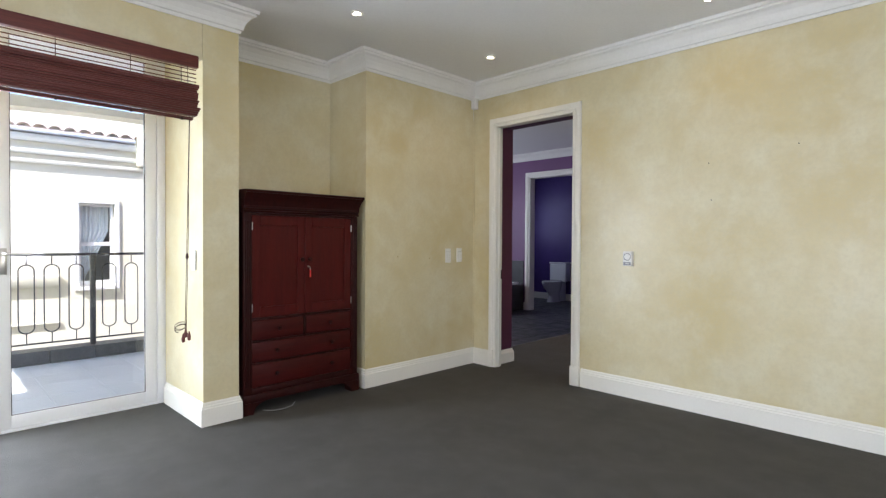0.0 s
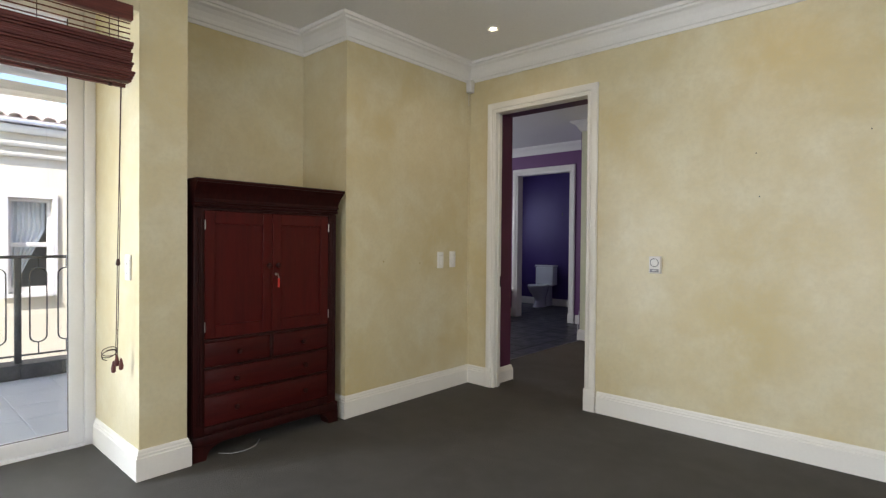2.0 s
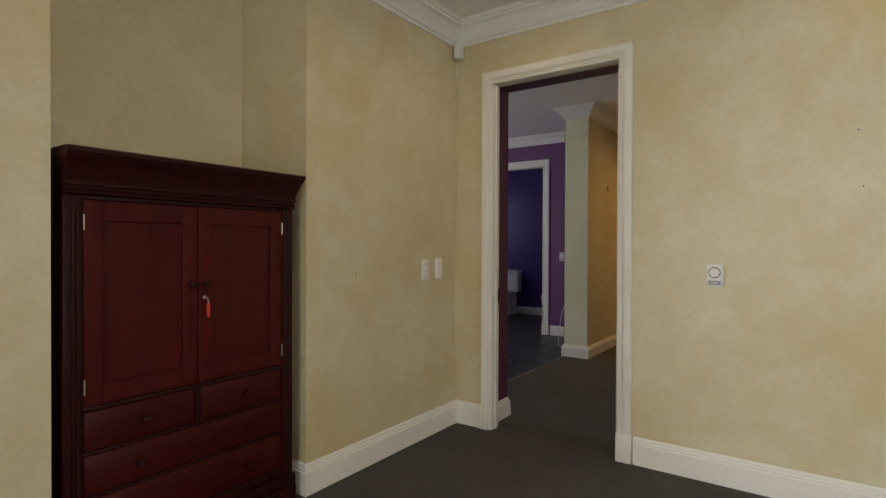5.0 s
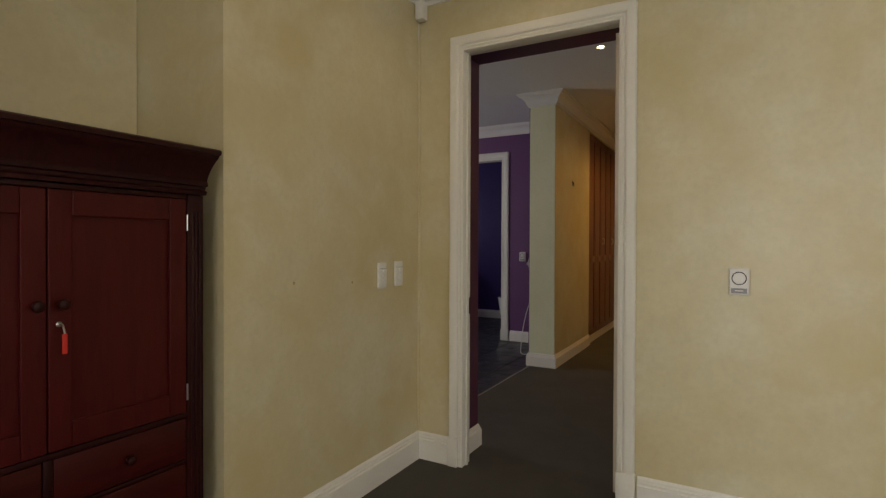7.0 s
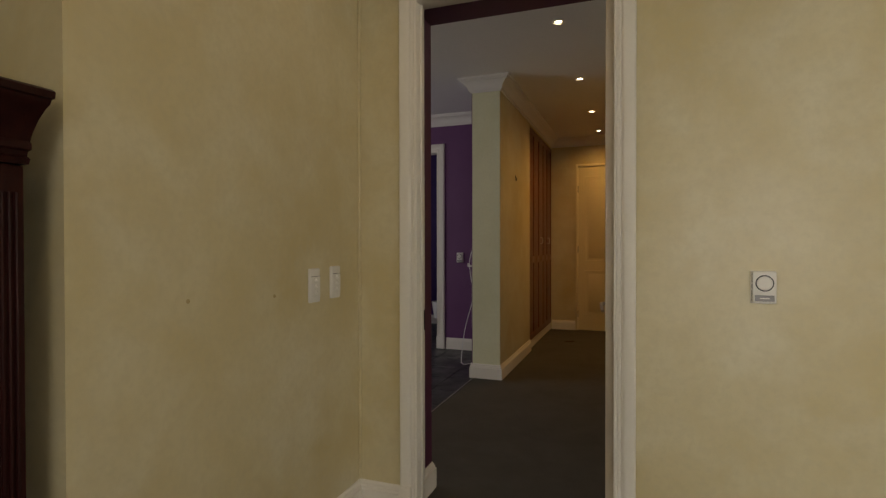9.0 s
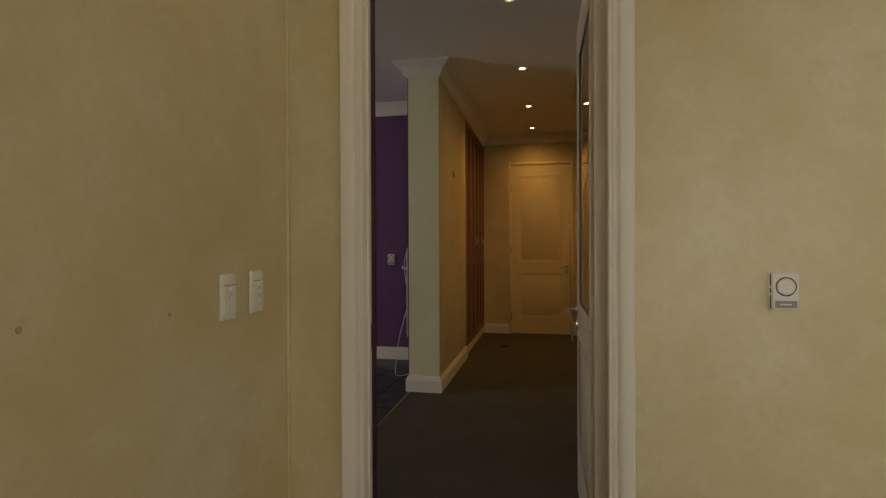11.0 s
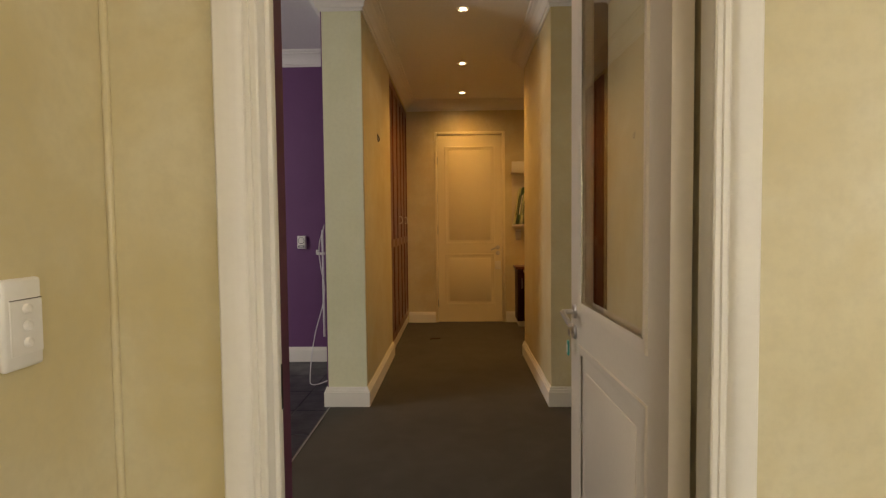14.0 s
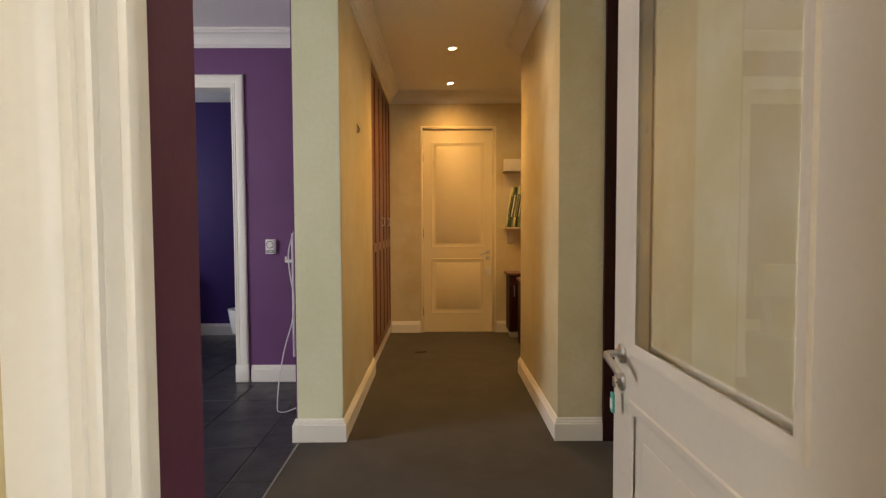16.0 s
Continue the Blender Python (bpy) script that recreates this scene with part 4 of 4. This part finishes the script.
# ---- towel warmer and flex by the dividing wall ----
rail_thing = thing("towel_warmer", "white wall-mounted heater with loose white flex on the dividing wall", "towel warmer")
rail_thing.location = (-4.03, 7.45, 0.8)
for x in (-4.06, -4.10):
    wpart("upright", tube([(x, 7.40, 0.40), (x, 7.40, 1.24)], 0.009, 10), white_cord, rail_thing, "white upright bar")
for z in (0.45, 0.62, 0.80, 0.98, 1.16):
    wpart("bar", tube([(-4.06, 7.40, z), (-4.06, 7.90, z)], 0.008, 8), white_cord, rail_thing)
wpart("upright", tube([(-4.06, 7.90, 0.40), (-4.06, 7.90, 1.24)], 0.009, 10), white_cord, rail_thing)
for z in (0.62, 1.05):
    wpart("bracket", boxes((-4.065, 7.385, z - 0.03, -3.972, 7.415, z + 0.03), bevel=0.004), plastic, rail_thing)
wpart("hook_arm", boxes((-4.15, 7.39, 1.045, -4.06, 7.41, 1.065), (-4.152, 7.39, 1.045, -4.14, 7.41, 1.085), bevel=0.003), plastic, rail_thing)
flex = [(-4.05, 7.39, 1.36), (-4.07, 7.38, 1.30), (-4.12, 7.37, 1.12), (-4.11, 7.37, 0.95), (-4.085, 7.37, 0.80), (-4.10, 7.37, 0.66), (-4.16, 7.37, 0.45), (-4.20, 7.38, 0.25), (-4.22, 7.39, 0.06), (-4.215, 7.42, 0.012), (-4.16, 7.44, 0.010), (-4.05, 7.50, 0.045), (-4.01, 7.52, 0.07)]
smooth_flex = []
for k in range(len(flex) - 1):
    p0, p1, p2, p3 = (Vector(flex[min(max(k + j, 0), len(flex) - 1)]) for j in (-1, 0, 1, 2))
    for s in range(5):
        u = s / 5
        smooth_flex.append(0.5 * (2 * p1 + (p2 - p0) * u + (2 * p0 - 5 * p1 + 4 * p2 - p3) * u * u + (3 * p1 - p0 - 3 * p2 + p3) * u ** 3))
wpart("flex", tube(smooth_flex, 0.0045, 8), white_cord, rail_thing, "thin white electric flex")

# ---- toilet ----
toilet = thing("toilet", "white porcelain close-coupled toilet against a violet wall", "toilet", pose(-6.25, 10.03, -0.004))


def oval(bm, rows, n=28):
    rings = []
    for cy, rx, ry, z in rows:
        rings.append([bm.verts.new((rx * math.cos(2 * math.pi * k / n), cy + ry * math.sin(2 * math.pi * k / n), z)) for k in range(n)])
    for a, b in zip(rings, rings[1:]):
        for k in range(n):
            bm.faces.new((a[k], a[(k + 1) % n], b[(k + 1) % n], b[k]))
    bm.faces.new(list(reversed(rings[0])))
    bm.faces.new(rings[-1])
    return bm


part("pan", oval(bmesh.new(), [(-0.34, 0.11, 0.20, 0), (-0.34, 0.105, 0.19, 0.03), (-0.32, 0.085, 0.15, 0.12), (-0.34, 0.10, 0.17, 0.20), (-0.38, 0.155, 0.23, 0.30), (-0.40, 0.18, 0.26, 0.385), (-0.40, 0.182, 0.262, 0.40)]), porcelain, toilet)
part("seat", oval(bmesh.new(), [(-0.40, 0.185, 0.262, 0.402), (-0.40, 0.19, 0.268, 0.412), (-0.40, 0.188, 0.266, 0.425)]), porcelain, toilet, "white toilet seat")
part("lid", oval(bmesh.new(), [(-0.40, 0.186, 0.262, 0.428), (-0.40, 0.19, 0.266, 0.44), (-0.40, 0.17, 0.245, 0.45)]), porcelain, toilet)
part("cistern", boxes((-0.205, -0.19, 0.42, 0.205, -0.01, 0.79), bevel=0.025, segments=3), porcelain, toilet)
part("cistern_lid", boxes((-0.215, -0.20, 0.79, 0.215, -0.005, 0.825), bevel=0.010, segments=3), porcelain, toilet)
part("neck", boxes((-0.10, -0.22, 0.0, 0.10, -0.01, 0.42), bevel=0.02), porcelain, toilet)
part("flush_button", lathe([(0.02, 0.824), (0.02, 0.83), (0.016, 0.833)], 16, "z", (0, -0.10, 0)), chrome, toilet)

bidet = thing("bidet", "white porcelain wall-hung bidet on the violet wall", "bidet", pose(-4.41, 8.90, 0.0, 0, 0, -90))
part("bowl", oval(bmesh.new(), [(-0.36, 0.05, 0.35, 0.26), (-0.36, 0.10, 0.355, 0.31), (-0.365, 0.16, 0.362, 0.40), (-0.37, 0.18, 0.368, 0.48), (-0.37, 0.182, 0.37, 0.495), (-0.38, 0.15, 0.31, 0.496), (-0.38, 0.11, 0.24, 0.43)]), porcelain, bidet)
part("tap", tube([(0, -0.06, 0.49), (0, -0.06, 0.57), (0, -0.08, 0.585), (0, -0.14, 0.575)], 0.012), chrome, bidet)

# ---- bath ----
bath = thing("bathtub", "white bath in a dark slate-tiled surround", "bath")
bath.location = (-6.9, 7.7, 0)
wpart("surround", boxes((-7.98, 7.15, -0.004, -5.895, 7.22, 0.47), (-5.96, 7.22, -0.004, -5.895, 8.155, 0.47), (-7.98, 7.22, 0.43, -7.85, 8.155, 0.47), (-7.85, 8.05, 0.43, -5.96, 8.155, 0.47), bevel=0.004), slate, bath, "dark slate surround")
bm = bmesh.new()
rings = []
for inset, z in ((0.0, 0.472), (0.0, 0.502), (0.012, 0.508), (0.06, 0.505), (0.09, 0.40), (0.14, 0.16), (0.22, 0.10)):
    x0, x1, y0, y1 = -7.88 + inset, -5.93 - inset, 7.19 + inset * 0.6, 8.09 - inset * 0.6
    rings.append([bm.verts.new(p) for p in ((x0, y0, z), (x1, y0, z), (x1, y1, z), (x0, y1, z))])
for a, b in zip(rings, rings[1:]):
    for k in range(4):
        bm.faces.new((a[k], a[(k + 1) % 4], b[(k + 1) % 4], b[k]))
bm.faces.new(rings[-1])
bmesh.ops.bevel(bm, geom=[e for e in bm.edges if abs(e.verts[0].co.z - e.verts[1].co.z) > 0.02], offset=0.05, segments=4, affect="EDGES", profile=0.5)
wpart("tub", bm, porcelain, bath, "white enamelled tub")
splash = structure("trim_splashback", boxes((-7.99, 8.165, 0.47, -5.915, 8.178, 0.90)), slate, "dark slate splashback behind the bath")

# ---- nails and marks on the walls ----
for x, z in ((-0.882, 1.913), (-1.434, 1.838), (-1.413, 1.569)):
    solid("wall_nail", lathe([(0.0035, 0), (0.0035, 0.010), (0.0015, 0.012)], 10, "y", (x, Y_D - 0.010, z)), iron, "small dark nail driven into yellow plaster", "nail", "nails in the plaster")
for y, z in ((3.706, 1.096), (3.31, 1.118)):
    solid("filler_spot", lathe([(0.007, 0), (0.006, 0.0015), (0.002, 0.002)], 12, "x", (X_W, y, z)), filler, "small brownish filled nail hole in yellow plaster", "filler spot", "filled holes in the plaster")

# ---- balcony and outdoors ----
structure("ground", boxes((-200, -200, -3.4, 200, 200, -3.2)), lawn, "pale paved ground far below")
structure("balcony_slab", boxes((-7.0, -2.2, -0.25, -4.6, 4.2, -0.024)), balcony_tile)
# added soffit; its unseen south end is placed to bound the floor's sun patch
structure("balcony_ceiling", boxes((-7.0, -1.40, 2.80, -4.6, 3.0, 2.95)), ceiling_white, "white balcony soffit, cut to bound the sun patch")
bm = bmesh.new()
n = 28
fr = [(-1.40 + 4.40 * k / n) for k in range(n + 1)]
sec = []
for y in fr:
    low = 2.44 + 0.17 * max(0.0, 1 - ((y - 2.1) / 2.4) ** 2)
    sec.append([bm.verts.new(p) for p in ((-6.98, y, low), (-6.72, y, low), (-6.72, y, 2.68), (-6.98, y, 2.68))])
for a, b in zip(sec, sec[1:]):
    for k in range(4):
        bm.faces.new((a[k], a[(k + 1) % 4], b[(k + 1) % 4], b[k]))
bm.faces.new(sec[0])
bm.faces.new(sec[-1])
structure("balcony_beam", bm, facade, "cream plastered beam with a flat arch", smooth=True)
structure("balcony_pillar", boxes((-6.98, 3.0, -0.02, -6.70, 3.28, 2.95), (-6.98, -1.68, -0.02, -6.70, -1.40, 2.95), bevel=0.01), facade)
structure("house_front", boxes((-4.72, 1.60, -3.2, -4.602, 4.2, 2.95), (-4.72, -3.4, -3.2, -4.602, -0.36, 2.95), (-4.72, -0.36, 2.735, -4.602, 1.60, 2.95)), facade)

railing = thing("balcony_railing", "dark iron balcony railing with long oval bars", "railing")
railing.location = (-6.87, 1.0, 0.1)
wpart("top_rail", boxes((-6.89, -2.1, 1.118, -6.85, 3.95, 1.146), bevel=0.004), iron, railing)
wpart("bottom_rail", boxes((-6.878, -2.1, 0.205, -6.862, 3.95, 0.221), bevel=0.002), iron, railing)
for y in (-1.95, -0.18, 1.60, 3.38):
    wpart("post", boxes((-6.895, y - 0.025, 0.10, -6.845, y + 0.025, 1.118), bevel=0.003), iron, railing)
ovals = [y for y in (-1.71, -1.49, -1.27, -1.05, -0.83, -0.61, -0.39, 0.03, 0.25, 0.47, 0.72, 1.025, 1.237, 1.45, 1.756, 1.975, 2.19, 2.41, 2.63, 2.85, 3.07)]
for y in ovals:
    pts = []
    for k in range(33):
        a = 2 * math.pi * k / 32
        pts.append((-6.87, y + 0.066 * math.cos(a), 0.676 + math.copysign(0.285, math.sin(a)) * (1 if abs(math.sin(a)) > 1e-6 else 0) + 0.066 * math.sin(a)))
    wpart("oval_bar", tube(pts, 0.0065, 6), iron, railing)
    wpart("stem", tube([(-6.87, y, 1.026), (-6.87, y, 1.12)], 0.006, 6), iron, railing)
    wpart("stem", tube([(-6.87, y, 0.22), (-6.87, y, 0.326)], 0.006, 6), iron, railing)

railing.location.z -= 0.034

opposite = thing("opposite_house", "sunlit cream house with moulded bands and a clay tile roof", "house")
opposite.location = (-9.0, 0, 0)
WX = -8.7
wpart("wall", boxes((WX - 0.3, -14, -3.2, WX, 1.80, 3.0), (WX - 0.3, 2.23, -3.2, WX, 9, 3.0), (WX - 0.3, 1.80, -3.2, WX, 2.23, 0.645), (WX - 0.3, 1.80, 1.80, WX, 2.23, 3.0)), facade, opposite, smooth=False)
for z0, z1, o, y1 in ((2.28, 2.34, 0.035, 2.62), (2.40, 2.47, 0.05, 2.64), (2.56, 2.66, 0.075, 2.50), (0.66, 0.82, 0.05, 1.585), (0.16, 0.20, 0.03, 1.585)):
    wpart("moulded_band", boxes((WX, -14, z0, WX + o, y1, z1), bevel=0.012), facade, opposite)
wpart("end_block", boxes((WX, 2.50, 2.36, WX + 0.10, 2.72, 2.86), bevel=0.02), facade, opposite)
gutter = wpart("gutter", boxes((WX - 0.02, -14, 2.675, WX + 0.10, 2.48, 2.73), bevel=0.015), upvc, opposite, "white gutter")
roof = wpart("roof", boxes((WX - 0.02, -14, 2.735, WX + 0.05, 2.45, 2.75)), roof_clay, opposite, smooth=False)
bm = bmesh.new()
arc = [(0.075 * math.cos(math.pi * j / 8), 0.055 * math.sin(math.pi * j / 8)) for j in range(9)]
rows = []
for x, z, f in ((0.0, 0.0, 1.0), (-0.42, 0.15, 0.86)):
    rows.append([bm.verts.new((x, u * f, z + h * f)) for u, h in arc] + [bm.verts.new((x, u * f * 0.85, z + h * f * 0.8 - 0.004)) for u, h in reversed(arc)])
c = len(rows[0])
for j in range(c):
    bm.faces.new((rows[0][j], rows[0][(j + 1) % c], rows[1][(j + 1) % c], rows[1][j]))
bm.faces.new(rows[0])
bm.faces.new(rows[1])
tile_mesh = finish("roof_tile", bm, roof_clay, True)
for r in range(4):
    for k in range(26):
        ob = new("roof_tile", tile_mesh)
        ob.parent = roof
        ob.matrix_basis = pose(WX + 0.08 - 0.37 * r + 9.0, -1.6 + 0.165 * k - 0.0, 2.745 + 0.135 * r, random.uniform(-1.5, 1.5), random.uniform(-1, 1), random.uniform(-2, 2))
wpart("roof_slope", boxes((WX - 0.06, -14, 2.70, WX - 0.02, 2.45, 2.78), (WX - 4.0, -14, 3.9, WX - 3.9, 2.45, 3.92)), roof_clay, opposite, smooth=False)
win = wpart("window", boxes((WX - 0.10, 1.802, 0.647, WX - 0.05, 1.838, 1.798), (WX - 0.10, 2.19, 0.647, WX - 0.05, 2.228, 1.798), (WX - 0.10, 1.838, 0.647, WX - 0.05, 2.19, 0.72), (WX - 0.10, 1.838, 1.755, WX - 0.05, 2.19, 1.798), (WX - 0.10, 1.838, 1.205, WX - 0.05, 2.19, 1.262), bevel=0.003), upvc, opposite, "white sash window")
wpart("surround", boxes((WX, 1.745, 0.60, WX + 0.02, 1.80, 1.86), (WX, 2.23, 0.60, WX + 0.02, 2.285, 1.86), (WX, 1.80, 1.80, WX + 0.02, 2.23, 1.86), (WX, 1.80, 0.60, WX + 0.05, 2.23, 0.645)), upvc, win)
wpart("dark_room", boxes((WX - 0.9, 1.6, 0.4, WX - 0.85, 2.4, 2.0), (WX - 0.85, 1.6, 0.4, WX - 0.3, 1.62, 2.0), (WX - 0.85, 2.38, 0.4, WX - 0.3, 2.4, 2.0)), plastic_grey, win)
bm = bmesh.new()
grid = []
for i in range(20):
    z = 1.76 - 1.05 * i / 19
    row = []
    for j in range(36):
        u = j / 35
        gather = max(0.0, min(1.0, (1.42 - z) / 0.68))
        right = 2.185 - 0.29 * gather
        y = 1.842 + (right - 1.842) * u
        row.append(bm.verts.new((WX - 0.16 + 0.014 * math.sin(u * 40 + 1.5 * gather), y, z)))
    grid.append(row)
for a, b in zip(grid, grid[1:]):
    for j in range(35):
        bm.faces.new((a[j], a[j + 1], b[j + 1], b[j]))
wpart("curtain", bm, curtain, win, "pale blue gathered curtain")

opposite.location.z -= 0.04

# ---- pieces of floors ----
tile_bm = boxes((0, 0, -0.010, 0.434, 0.409, 0.0), bevel=0.003, segments=1)
tile = finish("tile", tile_bm, slate)
bath_floor = bpy.data.objects["floor_bathroom"]
for i in range(10):
    for j in range(14):
        x, y = -4.177 - 0.44 * i, 4.36 + 0.415 * j + 0.02
        if y + 0.41 > 10.06 or y < 4.6 - 0.42:
            continue
        ob = new("tile", tile)
        ob.parent = bath_floor
        ob.matrix_basis = pose(x - 0.437, y, 0.0 + 0.0006 * random.random(), 0, 0, 0)
strip = finish("tile", boxes((0, 0, -0.010, 0.212, 0.409, 0.0), bevel=0.003, segments=1), slate)
for j in range(9):
    ob = new("tile", strip)
    ob.parent = bath_floor
    ob.matrix_basis = pose(-4.172, 4.38 + 0.415 * j, 0.0)
slab = bpy.data.objects["balcony_slab"]
bt = finish("tile", boxes((0, 0, -0.010, 0.395, 0.395, 0.0), bevel=0.003, segments=1), balcony_tile)
for i in range(6):
    for j in range(16):
        ob = new("tile", bt)
        ob.parent = slab
        ob.matrix_basis = pose(-5.0 - 0.4 * i + 0.003 if i else -4.998, -2.2 + 0.4 * j, -0.02)
kt = finish("kerb_tile", boxes((0, 0, 0, 0.25, 0.396, 0.135), bevel=0.006, segments=1), kerb_slate)
for j in range(15):
    ob = new("kerb_tile", kt)
    ob.parent = slab
    ob.matrix_basis = pose(-6.998, -2.0 + 0.4 * j, -0.02)
